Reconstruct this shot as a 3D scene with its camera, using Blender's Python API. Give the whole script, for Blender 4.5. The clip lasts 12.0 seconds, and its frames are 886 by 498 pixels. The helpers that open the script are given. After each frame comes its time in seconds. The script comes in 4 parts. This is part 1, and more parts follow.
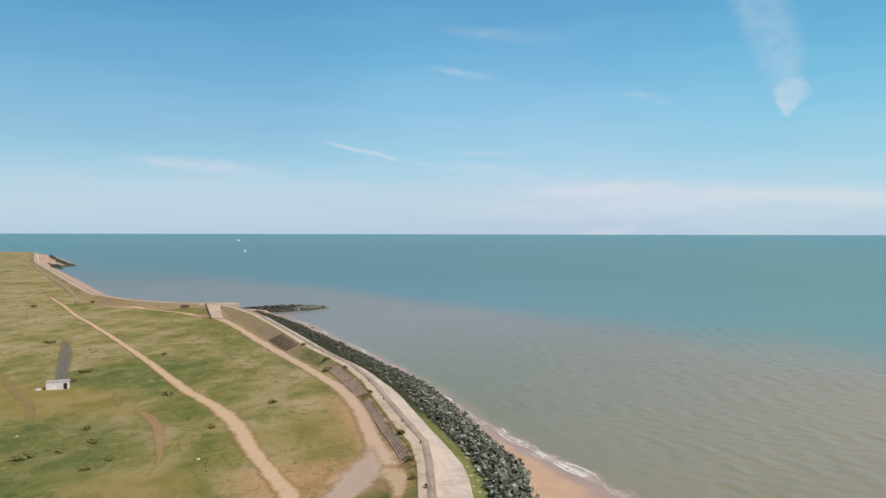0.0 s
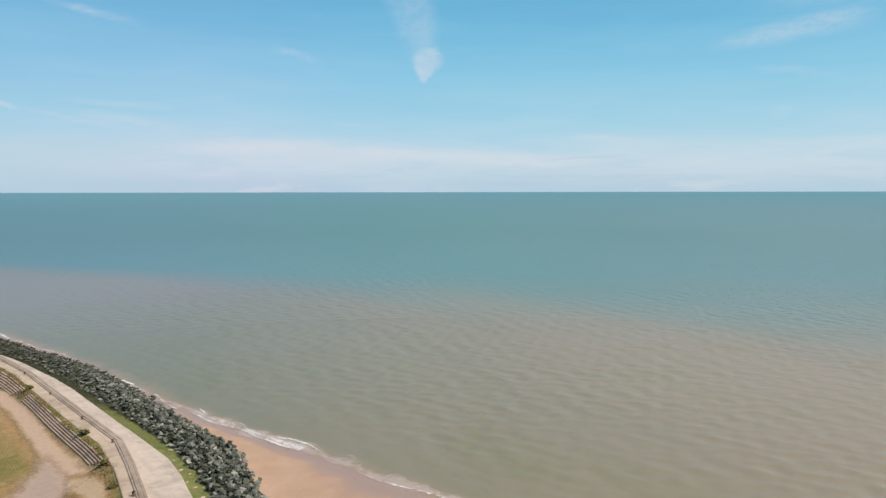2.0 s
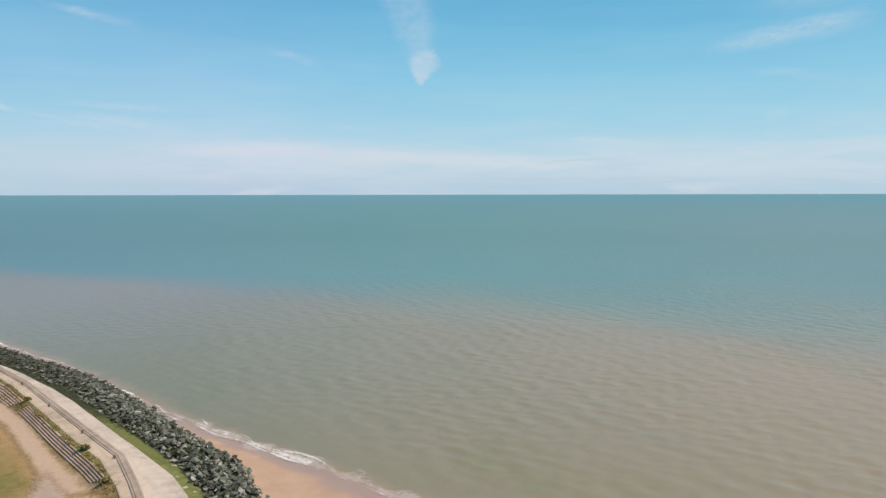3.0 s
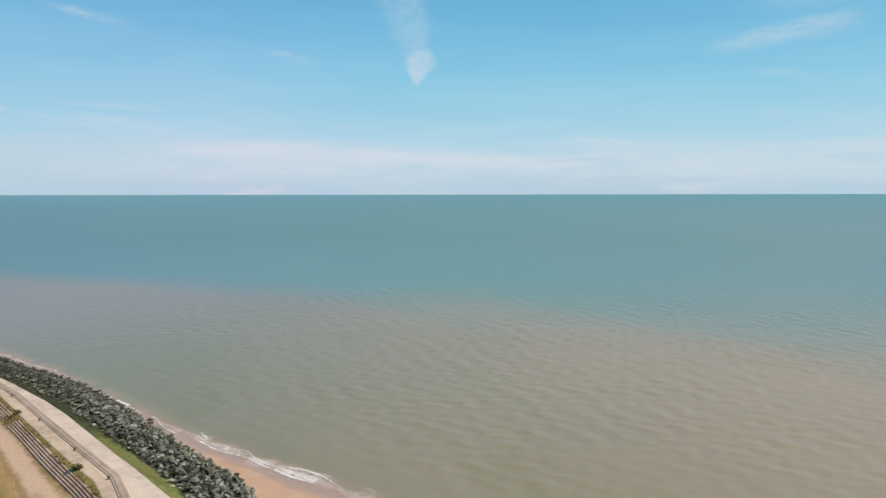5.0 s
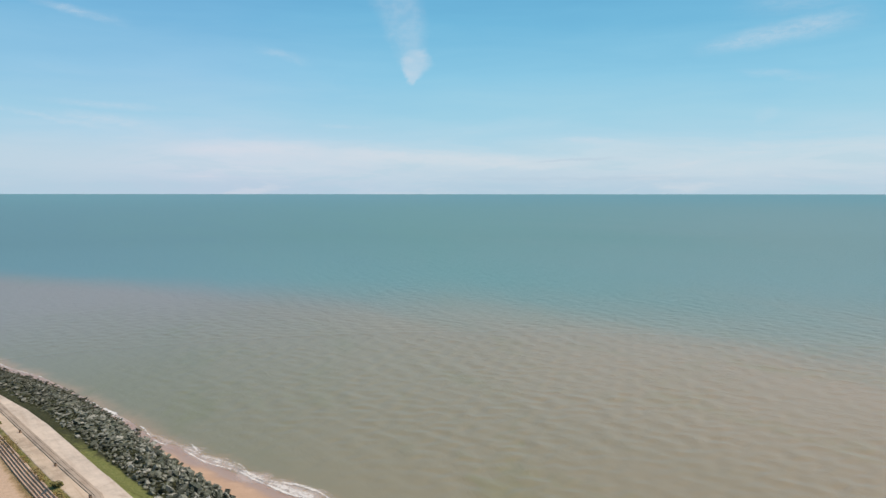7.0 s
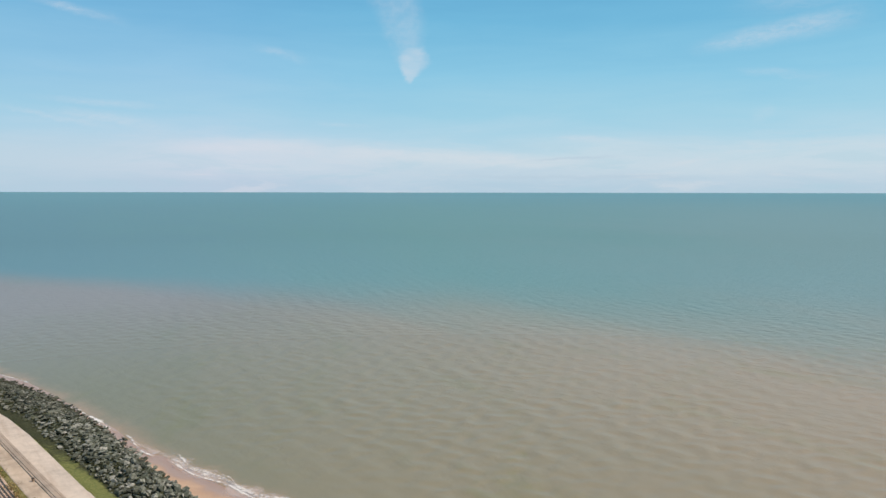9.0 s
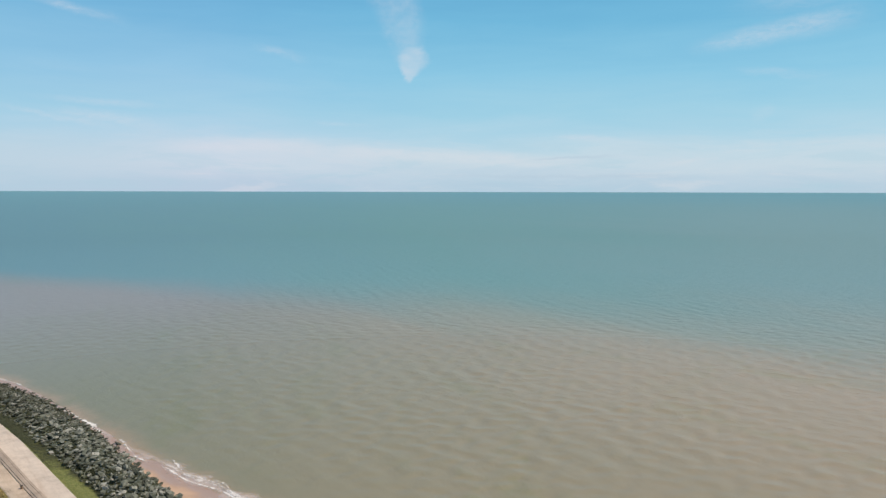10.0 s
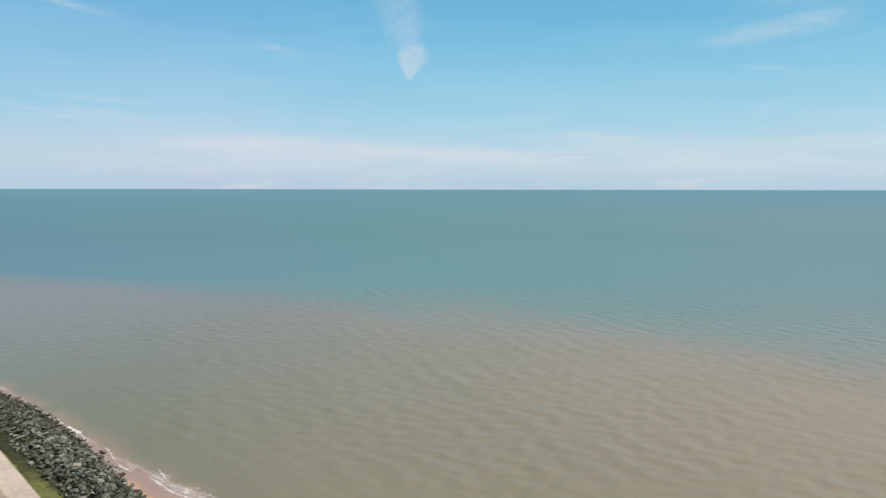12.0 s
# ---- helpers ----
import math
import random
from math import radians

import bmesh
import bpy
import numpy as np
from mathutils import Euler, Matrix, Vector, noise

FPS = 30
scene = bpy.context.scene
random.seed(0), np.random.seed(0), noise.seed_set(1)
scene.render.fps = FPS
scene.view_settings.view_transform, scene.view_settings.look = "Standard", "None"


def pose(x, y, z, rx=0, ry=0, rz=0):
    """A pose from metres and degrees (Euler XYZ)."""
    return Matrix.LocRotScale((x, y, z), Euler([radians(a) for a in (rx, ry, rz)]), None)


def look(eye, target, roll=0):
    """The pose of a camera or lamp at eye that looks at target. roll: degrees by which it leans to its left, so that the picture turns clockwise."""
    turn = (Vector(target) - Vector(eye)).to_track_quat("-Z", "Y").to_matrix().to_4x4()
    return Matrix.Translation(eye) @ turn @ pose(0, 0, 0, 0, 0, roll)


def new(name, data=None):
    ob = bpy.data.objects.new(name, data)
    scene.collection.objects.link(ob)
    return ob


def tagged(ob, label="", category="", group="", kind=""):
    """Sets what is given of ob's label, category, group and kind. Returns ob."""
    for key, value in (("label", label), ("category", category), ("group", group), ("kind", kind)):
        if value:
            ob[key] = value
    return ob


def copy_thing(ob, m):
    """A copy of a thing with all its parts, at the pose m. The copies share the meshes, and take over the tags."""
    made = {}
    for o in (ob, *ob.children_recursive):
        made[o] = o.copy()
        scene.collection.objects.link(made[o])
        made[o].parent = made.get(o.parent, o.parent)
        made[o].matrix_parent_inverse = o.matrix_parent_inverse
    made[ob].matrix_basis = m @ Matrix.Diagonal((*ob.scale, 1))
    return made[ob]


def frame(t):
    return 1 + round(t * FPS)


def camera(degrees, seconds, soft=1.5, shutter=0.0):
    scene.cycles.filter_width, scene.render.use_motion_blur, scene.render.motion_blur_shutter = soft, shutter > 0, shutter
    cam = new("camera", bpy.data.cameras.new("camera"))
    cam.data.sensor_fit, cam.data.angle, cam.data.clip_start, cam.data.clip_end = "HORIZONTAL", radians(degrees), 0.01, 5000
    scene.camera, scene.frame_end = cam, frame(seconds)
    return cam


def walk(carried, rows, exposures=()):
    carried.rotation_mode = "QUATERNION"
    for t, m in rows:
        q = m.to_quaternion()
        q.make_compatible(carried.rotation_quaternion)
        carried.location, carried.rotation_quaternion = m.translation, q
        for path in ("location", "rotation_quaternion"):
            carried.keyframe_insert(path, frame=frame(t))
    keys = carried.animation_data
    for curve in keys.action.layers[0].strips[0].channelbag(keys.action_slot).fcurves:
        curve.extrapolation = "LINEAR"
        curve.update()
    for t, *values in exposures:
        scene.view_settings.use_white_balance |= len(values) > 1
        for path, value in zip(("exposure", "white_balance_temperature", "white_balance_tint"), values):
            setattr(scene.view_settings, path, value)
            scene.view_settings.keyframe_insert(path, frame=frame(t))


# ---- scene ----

# Camera and its flight: seconds, x, y, z, yaw, pitch, roll
cam = camera(62.64, 12.0, soft=1.5)
PATH = [
    (0.0, -0.00, 0.00, 32.00, 0.00, -1.52, -0.11),
    (0.5, -1.90, 1.79, 32.08, -11.96, -1.38, -0.06),
    (1.0, -3.40, 3.60, 32.19, -21.80, -1.22, -0.05),
    (1.2, -3.97, 4.30, 32.18, -24.46, -1.28, -0.02),
    (1.3, -4.23, 4.65, 32.17, -26.03, -1.18, -0.04),
    (1.4, -4.45, 5.00, 32.18, -26.34, -4.14, 0.04),
    (1.5, -4.62, 5.34, 32.20, -26.43, -4.86, 0.12),
    (2.0, -5.26, 7.04, 32.36, -26.62, -4.83, 0.09),
    (2.5, -5.58, 8.68, 32.59, -26.74, -4.78, 0.09),
    (3.0, -5.65, 10.17, 32.82, -26.86, -4.64, 0.10),
    (5.0, -5.30, 15.30, 33.13, -27.16, -4.65, 0.08),
    (5.5, -5.12, 16.48, 33.10, -27.26, -4.72, 0.03),
    (6.0, -4.83, 17.61, 33.14, -27.37, -4.67, 0.00),
    (6.5, -4.47, 18.66, 33.16, -27.47, -4.64, -0.01),
    (7.0, -4.11, 19.62, 33.17, -27.56, -4.68, -0.03),
    (9.0, -2.44, 23.18, 33.35, -27.74, -4.81, -0.08),
    (9.5, -2.04, 24.02, 33.38, -27.78, -4.84, -0.09),
    (10.0, -1.61, 24.81, 33.42, -27.79, -4.86, -0.12),
    (10.5, -1.16, 25.57, 33.44, -27.79, -4.90, -0.11),
    (11.0, -0.68, 26.35, 33.47, -27.79, -4.95, -0.11),
    (11.5, -0.18, 27.11, 33.46, -27.76, -4.99, -0.13),
    (12.0, 0.40, 27.89, 33.54, -27.78, -5.05, -0.10),
]
walk(cam, [(t, pose(x, y, z, 90 + pitch, roll, yaw)) for t, x, y, z, yaw, pitch, roll in PATH])
scene.view_settings.exposure = 0.0

# Sun, from over the sea, behind the right shoulder
SUN_AZ, SUN_EL = 128.0, 50.0
sun_way = Vector((math.sin(radians(SUN_AZ)) * math.cos(radians(SUN_EL)),
                  math.cos(radians(SUN_AZ)) * math.cos(radians(SUN_EL)), math.sin(radians(SUN_EL))))
sun_data = bpy.data.lights.new("sun", "SUN")
sun_data.energy, sun_data.angle, sun_data.color = 4.5, radians(0.6), (1.0, 0.855, 0.71)
sun = new("sun", sun_data)
sun.matrix_world = look(sun_way * 200, (0, 0, 0))


# ---------------------------------------------------------------- node helpers
class Nodes:
    """Short hand for building one node tree."""

    def __init__(self, tree):
        self.tree = tree
        tree.nodes.clear()

    def put(self, kind, **inputs):
        n = self.tree.nodes.new(kind)
        for key, value in inputs.items():
            self.feed(n.inputs[key.replace("_", " ")], value)
        return n

    def feed(self, socket, value):
        if isinstance(value, bpy.types.NodeSocket):
            self.tree.links.new(value, socket)
        elif isinstance(value, (tuple, list)) and len(value) == 3 and socket.type == "RGBA":
            socket.default_value = (*value, 1)
        else:
            socket.default_value = value

    def math(self, op, a, b=0.0, c=0.0, clamp=False):
        n = self.tree.nodes.new("ShaderNodeMath")
        n.operation, n.use_clamp = op, clamp
        for k, v in enumerate((a, b, c)):
            self.feed(n.inputs[k], v)
        return n.outputs[0]

    def smooth(self, v, lo, hi, to0=0.0, to1=1.0):
        n = self.tree.nodes.new("ShaderNodeMapRange")
        n.interpolation_type = "SMOOTHSTEP"
        for k, x in enumerate((v, lo, hi, to0, to1)):
            self.feed(n.inputs[k], x)
        return n.outputs[0]

    def mix(self, fac, a, b, kind="MIX"):
        n = self.tree.nodes.new("ShaderNodeMix")
        n.data_type, n.blend_type = "RGBA", kind
        self.feed(n.inputs[0], fac), self.feed(n.inputs[6], a), self.feed(n.inputs[7], b)
        return n.outputs[2]

    def noise(self, vector, scale, detail=4.0, rough=0.55, warp=0.0):
        n = self.tree.nodes.new("ShaderNodeTexNoise")
        self.feed(n.inputs["Vector"], vector)
        n.inputs["Scale"].default_value, n.inputs["Detail"].default_value = scale, detail
        n.inputs["Roughness"].default_value, n.inputs["Distortion"].default_value = rough, warp
        return n.outputs["Fac"]

    def stretched(self, vector, scale, turn=(0, 0, 0)):
        n = self.tree.nodes.new("ShaderNodeMapping")
        self.feed(n.inputs["Vector"], vector)
        n.inputs["Scale"].default_value, n.inputs["Rotation"].default_value = scale, turn
        return n.outputs[0]

    def ramp(self, fac, *stops):
        n = self.tree.nodes.new("ShaderNodeValToRGB")
        e = n.color_ramp.elements
        while len(e) < len(stops):
            e.new(0.5)
        for k, (at, colour) in enumerate(stops):
            e[k].position, e[k].color = at, (*colour, 1)
        self.feed(n.inputs[0], fac)
        return n.outputs[0]

    def attribute(self, name):
        n = self.tree.nodes.new("ShaderNodeAttribute")
        n.attribute_name = name
        return n.outputs["Fac"]

    def place(self):
        return self.tree.nodes.new("ShaderNodeNewGeometry").outputs["Position"]

    def bump(self, height, strength, distance=0.1):
        n = self.tree.nodes.new("ShaderNodeBump")
        self.feed(n.inputs["Height"], height)
        n.inputs["Strength"].default_value, n.inputs["Distance"].default_value = strength, distance
        return n.outputs[0]


# ---------------------------------------------------------------- sky
world = bpy.data.worlds.new("sky")
scene.world = world
world.use_nodes = True
w = Nodes(world.node_tree)
sky = w.tree.nodes.new("ShaderNodeTexSky")
sky.sky_type, sky.sun_disc = "NISHITA", False
sky.sun_elevation, sky.sun_rotation = radians(SUN_EL), radians(SUN_AZ)
sky.altitude, sky.air_density, sky.dust_density, sky.ozone_density = 0, 1.0, 0.6, 2.0
way = w.tree.nodes.new("ShaderNodeTexCoord").outputs["Generated"]
split = w.put("ShaderNodeSeparateXYZ", Vector=way)
azimuth = w.math("DEGREES", w.math("ARCTAN2", split.outputs[0], split.outputs[1]))
height = w.math("DEGREES", w.math("ARCSINE", split.outputs[2]))
flat = w.put("ShaderNodeCombineXYZ", X=azimuth, Y=height).outputs[0]
# soft wandering edges for every wisp
wander = w.math("ADD", w.math("MULTIPLY", w.math("SUBTRACT", w.noise(flat, 0.35, 3), 0.5), 1.1), w.math("MULTIPLY", w.math("SUBTRACT", w.noise(flat, 1.7, 5, 0.65), 0.5), 0.6))
az_w = w.math("ADD", azimuth, wander)
el_w = w.math("ADD", height, w.math("MULTIPLY", wander, 0.45))
flecks = w.noise(w.stretched(flat, (0.45, 1.6, 1)), 0.9, 6, 0.62)
threads = w.noise(w.stretched(flat, (0.5, 1.5, 1), (0, 0, 0.3)), 2.4, 6, 0.7, 0.8)


def wisp(a, b, wide0, wide1, strength, soft=0.0, taper=0.3):
    """Cover of a straight wisp from a to b (azimuth, elevation), wide0 and wide1 degrees broad at its ends, thinning out over taper of its length."""
    dx, dy = b[0] - a[0], b[1] - a[1]
    px, py = w.math("SUBTRACT", az_w, a[0]), w.math("SUBTRACT", el_w, a[1])
    t = w.math("DIVIDE", w.math("ADD", w.math("MULTIPLY", px, dx), w.math("MULTIPLY", py, dy)), dx * dx + dy * dy, clamp=True)
    ex = w.math("SUBTRACT", px, w.math("MULTIPLY", t, dx))
    ey = w.math("SUBTRACT", py, w.math("MULTIPLY", t, dy))
    far = w.math("SQRT", w.math("ADD", w.math("MULTIPLY", ex, ex), w.math("MULTIPLY", ey, ey)))
    wide = w.math("ADD", w.math("MULTIPLY", t, wide1 - wide0), wide0)
    body = w.smooth(w.math("DIVIDE", far, wide), 1.0, soft)
    if taper:
        body = w.math("MULTIPLY", body, w.math("MULTIPLY", w.smooth(t, 0.0, taper), w.smooth(t, 1.0, 1.0 - taper * 1.4)))
    return w.math("MULTIPLY", body, strength)


puff = w.smooth(w.noise(flat, 0.7, 5, 0.6, 0.2), 0.3, 0.68, 0.45, 1.1)
column = w.math("MAXIMUM", wisp((25.35, 10.0), (24.6, 12.4), 1.3, 2.1, 0.22, 0.3, 0), wisp((24.6, 12.4), (22.0, 20.0), 2.1, 3.2, 0.25, 0.3, 0))
column = w.math("MULTIPLY", column, puff)
smoke = w.math("MULTIPLY", w.math("MAXIMUM", wisp((25.15, 8.38), (25.5, 9.75), 0.5, 1.45, 0.52, 0.35, 0), column), w.smooth(flecks, 0.25, 0.65, 0.7, 1.1))
cover = 0.0
for item in (
        wisp((-9.6, 6.85), (-2.8, 5.25), 0.2, 0.32, 0.62, 0.0, 0.2), wisp((-4.0, 5.5), (5.0, 4.0), 0.22, 0.45, 0.24, 0.0, 0.3), wisp((-2.4, 12.65), (5.6, 11.4), 0.3, 0.6, 0.3, 0.0, 0.4),
        wisp((-2.0, 15.4), (11.0, 14.3), 0.5, 1.0, 0.17, 0.0, 0.4), wisp((-25, 5.2), (-11, 4.3), 0.6, 1.1, 0.5, 0.0, 0.35),
        wisp((45.5, 9.9), (59, 11.9), 0.7, 1.5, 0.34, 0.0, 0.3), wisp((48, 12.6), (60, 13.6), 1.2, 2.2, 0.16, 0.0, 0.4),
        wisp((48.5, 8.6), (56.5, 7.4), 0.4, 0.6, 0.18, 0.0, 0.4),
        wisp((13, 10.5), (18, 9.3), 0.4, 0.6, 0.2, 0.0, 0.4), wisp((36, 3.9), (42, 3.65), 0.3, 0.4, 0.4, 0.0, 0.4),
        wisp((-2.5, 6.1), (9.5, 5.7), 0.3, 0.5, 0.24, 0.0, 0.4),
        wisp((-1.5, 5.3), (9, 4.3), 0.5, 0.8, 0.34, 0.0, 0.4), wisp((51.0, 5.2), (51.6, 5.5), 0.8, 0.7, 0.12, 0.0, 0), wisp((17, 4.9), (23, 4.6), 0.2, 0.4, 0.18, 0.0, 0.4)):
    cover = w.math("MAXIMUM", cover, item)
cover = w.math("MULTIPLY", cover, w.math("MULTIPLY", w.smooth(flecks, 0.25, 0.65, 0.55, 1.1), w.smooth(threads, 0.3, 0.65, 0.6, 1.2)))
cover = w.math("MAXIMUM", cover, smoke)
# haze that pales the low sky towards the sea, with a ragged top
top = w.math("ADD", height, w.math("MULTIPLY", w.math("SUBTRACT", w.noise(w.stretched(flat, (0.07, 0.5, 1)), 1.0, 6, 0.6, 0.4), 0.5), 3.6))
haze = w.ramp(w.math("DIVIDE", top, 24.0), (0.0, (4.75, 6.25, 7.6)), (0.03, (5.25, 6.55, 7.8)), (0.07, (5.75, 6.9, 7.95)), (0.115, (5.45, 6.9, 8.0)), (0.165, (4.35, 6.6, 8.05)), (0.24, (3.5, 6.3, 7.95)),
              (0.36, (2.65, 5.8, 7.85)), (0.52, (1.7, 4.85, 7.25)), (0.7, (1.12, 3.85, 6.4)), (1.0, (0.78, 3.2, 5.8)))
patchy = w.noise(w.stretched(flat, (0.12, 0.75, 1)), 1.0, 6, 0.65, 0.5)
low = w.smooth(height, 5.5, 1.2)
haze = w.mix(w.math("MULTIPLY", low, w.smooth(patchy, 0.5, 0.36, 0.0, 0.4)), haze, (4.35, 6.35, 7.6))
haze = w.mix(w.math("MULTIPLY", low, w.smooth(patchy, 0.52, 0.7, 0.0, 0.5)), haze, (6.6, 7.1, 7.9))
# a paler bank of cloud low over the sea, a grey-blue slit at its end, and the sky's turn from lavender to cyan
bank = w.math("MAXIMUM", wisp((4, 3.1), (24, 2.9), 0.8, 1.0, 0.5, 0.1, 0.35), wisp((16, 2.9), (41, 1.7), 0.9, 0.5, 0.6, 0.2, 0.25))
haze = w.mix(w.math("MULTIPLY", bank, w.smooth(flecks, 0.3, 0.6, 0.5, 1.1)), haze, (6.75, 7.25, 8.0))
haze = w.mix(w.math("MAXIMUM", wisp((34, 2.15), (42, 2.4), 0.12, 0.22, 0.5, 0.0, 0.3), wisp((26, 0.85), (52, 0.8), 0.2, 0.3, 0.35, 0.0, 0.3)), haze, (4.7, 5.9, 7.2))
haze = w.mix(1.0, haze, w.ramp(w.math("DIVIDE", w.math("ADD", azimuth, 35.0), 100.0), (0.0, (0.95, 0.96, 0.97)), (0.3, (0.98, 0.98, 1.0)), (0.45, (1.05, 1.0, 1.02)), (0.62, (0.98, 1.01, 1.01)), (0.85, (1.0, 1.02, 1.01))), "MULTIPLY")
haze = w.mix(w.math("MULTIPLY", w.smooth(height, 4.6, 2.5), w.smooth(azimuth, 13, -4, 0.0, 0.6)), haze, (4.75, 6.45, 7.75))
haze = w.mix(w.math("MULTIPLY", w.smooth(height, 5.0, 9.0), w.smooth(azimuth, 24, 4)), haze, w.mix(1.0, haze, (1.07, 0.99, 1.0), "MULTIPLY"))
haze = w.mix(w.math("MULTIPLY", w.smooth(height, 3.0, 8.0), w.smooth(azimuth, -2, -14)), haze, w.mix(1.0, haze, (0.88, 0.91, 0.94), "MULTIPLY"))
tint = w.mix(1.0, sky.outputs[0], (1.05, 0.99, 0.86), "MULTIPLY")
hazed = w.mix(w.smooth(height, 55, 14, 0.15, 0.93), tint, haze)
clouded = w.mix(w.math("MINIMUM", cover, 0.9), hazed, (6.5, 7.1, 7.9))
back = w.put("ShaderNodeBackground", Color=clouded, Strength=0.1)
w.tree.links.new(back.outputs[0], w.put("ShaderNodeOutputWorld").inputs["Surface"])


# ---------------------------------------------------------------- materials
def material(name):
    m = bpy.data.materials.new(name)
    m.use_nodes = True
    return m, Nodes(m.node_tree)


def finish(n, colour, rough=0.9, normal=None, cover=None, specular=0.3, metallic=0.0):
    b = n.put("ShaderNodeBsdfPrincipled", Base_Color=colour, Roughness=rough, Metallic=metallic)
    n.feed(b.inputs["Specular IOR Level"], specular)
    if normal is not None:
        n.feed(b.inputs["Normal"], normal)
    shader = b.outputs[0]
    if cover is not None:
        clear = n.put("ShaderNodeBsdfTransparent").outputs[0]
        m = n.tree.nodes.new("ShaderNodeMixShader")
        n.feed(m.inputs[0], cover), n.feed(m.inputs[1], clear), n.feed(m.inputs[2], shader)
        shader = m.outputs[0]
    n.tree.links.new(shader, n.put("ShaderNodeOutputMaterial").inputs["Surface"])


def plain(name, colour, rough=0.7, spread=0.25, scale=3.0, bump=0.3, metallic=0.0, specular=0.3, random_tone=0.0):
    """A painted, cast or grown surface: two scales of tone and a fine relief."""
    m, n = material(name)
    p = n.place()
    a, b = n.noise(p, scale, 5), n.noise(p, scale * 9, 3)
    tone = n.math("ADD", n.math("MULTIPLY", a, 0.7), n.math("MULTIPLY", b, 0.3))
    dark = tuple(c * (1 - spread) for c in colour)
    light = tuple(min(1, c * (1 + spread)) for c in colour)
    c = n.ramp(tone, (0.3, dark), (0.7, light))
    if random_tone:
        r = n.tree.nodes.new("ShaderNodeObjectInfo").outputs["Random"]
        c = n.mix(1.0, c, n.ramp(r, (0.0, (1 - random_tone,) * 3), (1.0, (1 + random_tone,) * 3)), "MULTIPLY")
    finish(n, c, rough, n.bump(b, bump, 0.05), specular=specular, metallic=metallic)
    return m


def grass_material():
    m, n = material("rough_grass")
    p = n.place()
    large = n.noise(p, 0.035, 5, 0.6, 0.6)
    mid = n.noise(n.stretched(p, (1, 0.5, 1), (0, 0, 0.5)), 0.15, 5, 0.65, 0.5)
    fine = n.noise(p, 1.4, 6, 0.7)
    tuft = n.noise(p, 6.0, 3, 0.6)
    v = n.math("ADD", n.math("MULTIPLY", large, 0.36), n.math("ADD", n.math("MULTIPLY", mid, 0.44), n.math("MULTIPLY", fine, 0.2)))
    v = n.math("ADD", v, n.math("MULTIPLY", n.attribute("pale"), 0.05))
    c = n.ramp(v, (0.40, (0.105, 0.123, 0.03)), (0.46, (0.168, 0.17, 0.047)), (0.5, (0.218, 0.196, 0.066)),
               (0.54, (0.275, 0.232, 0.098)), (0.62, (0.37, 0.30, 0.165)))
    streak = n.noise(n.stretched(p, (0.3, 0.42, 1), (0, 0, 0.35)), 1.0, 5, 0.65)
    c = n.mix(n.smooth(streak, 0.55, 0.72, 0.0, 0.7), c, (0.10, 0.125, 0.035))
    c = n.mix(n.smooth(streak, 0.42, 0.28, 0.0, 0.5), c, (0.36, 0.30, 0.18))
    scrub = n.noise(n.stretched(p, (0.10, 0.075, 1), (0, 0, 0.5)), 1.0, 6, 0.72, 1.0)
    c = n.mix(n.smooth(scrub, 0.56, 0.7, 0.0, 0.7), c, (0.10, 0.128, 0.05))
    c = n.mix(n.smooth(scrub, 0.42, 0.3, 0.0, 0.5), c, (0.33, 0.275, 0.165))
    dry = n.math("MULTIPLY", n.attribute("dry"), n.smooth(mid, 0.3, 0.6, 0.5, 1.0))
    c = n.mix(dry, c, n.mix(n.smooth(fine, 0.35, 0.65), (0.40, 0.235, 0.108), (0.465, 0.298, 0.163)))
    c = n.mix(n.math("MULTIPLY", n.attribute("bank"), n.smooth(mid, 0.42, 0.6, 0.9, 0.25)), c, n.mix(n.smooth(fine, 0.35, 0.65), (0.275, 0.198, 0.13), (0.345, 0.258, 0.17)))
    lush = n.math("MULTIPLY", n.attribute("lush"), n.smooth(fine, 0.3, 0.6, 0.55, 1.0))
    c = n.mix(lush, c, n.mix(n.smooth(mid, 0.4, 0.6), (0.105, 0.13, 0.036), (0.165, 0.172, 0.052)))
    clumps = n.noise(n.stretched(p, (0.3, 0.24, 1)), 1.0, 6, 0.7, 0.8)
    c = n.mix(n.smooth(clumps, 0.54, 0.66, 0.0, 0.5), c, (0.09, 0.118, 0.038))
    c = n.mix(n.smooth(clumps, 0.46, 0.34, 0.0, 0.4), c, (0.31, 0.255, 0.14))
    c = n.mix(n.math("MULTIPLY", n.attribute("lush"), n.smooth(clumps, 0.52, 0.62, 0.0, 0.85)), c, (0.075, 0.105, 0.036))
    c = n.mix(n.math("MULTIPLY", n.attribute("lush"), n.smooth(clumps, 0.42, 0.3, 0.0, 0.5)), c, (0.30, 0.27, 0.17))
    c = n.mix(n.smooth(tuft, 0.45, 0.75, 0.0, 0.4), c, n.mix(1.0, c, (0.55, 0.6, 0.5), "MULTIPLY"))
    mown = n.mix(n.smooth(mid, 0.38, 0.62), (0.215, 0.178, 0.05), (0.29, 0.228, 0.085))
    c = n.mix(n.math("MULTIPLY", n.attribute("mown"), n.smooth(fine, 0.25, 0.5, 0.75, 1.0)), c, mown)
    verge = n.mix(n.smooth(n.noise(p, 0.9, 5, 0.7, 0.5), 0.35, 0.65), (0.13, 0.16, 0.05), (0.22, 0.228, 0.085))
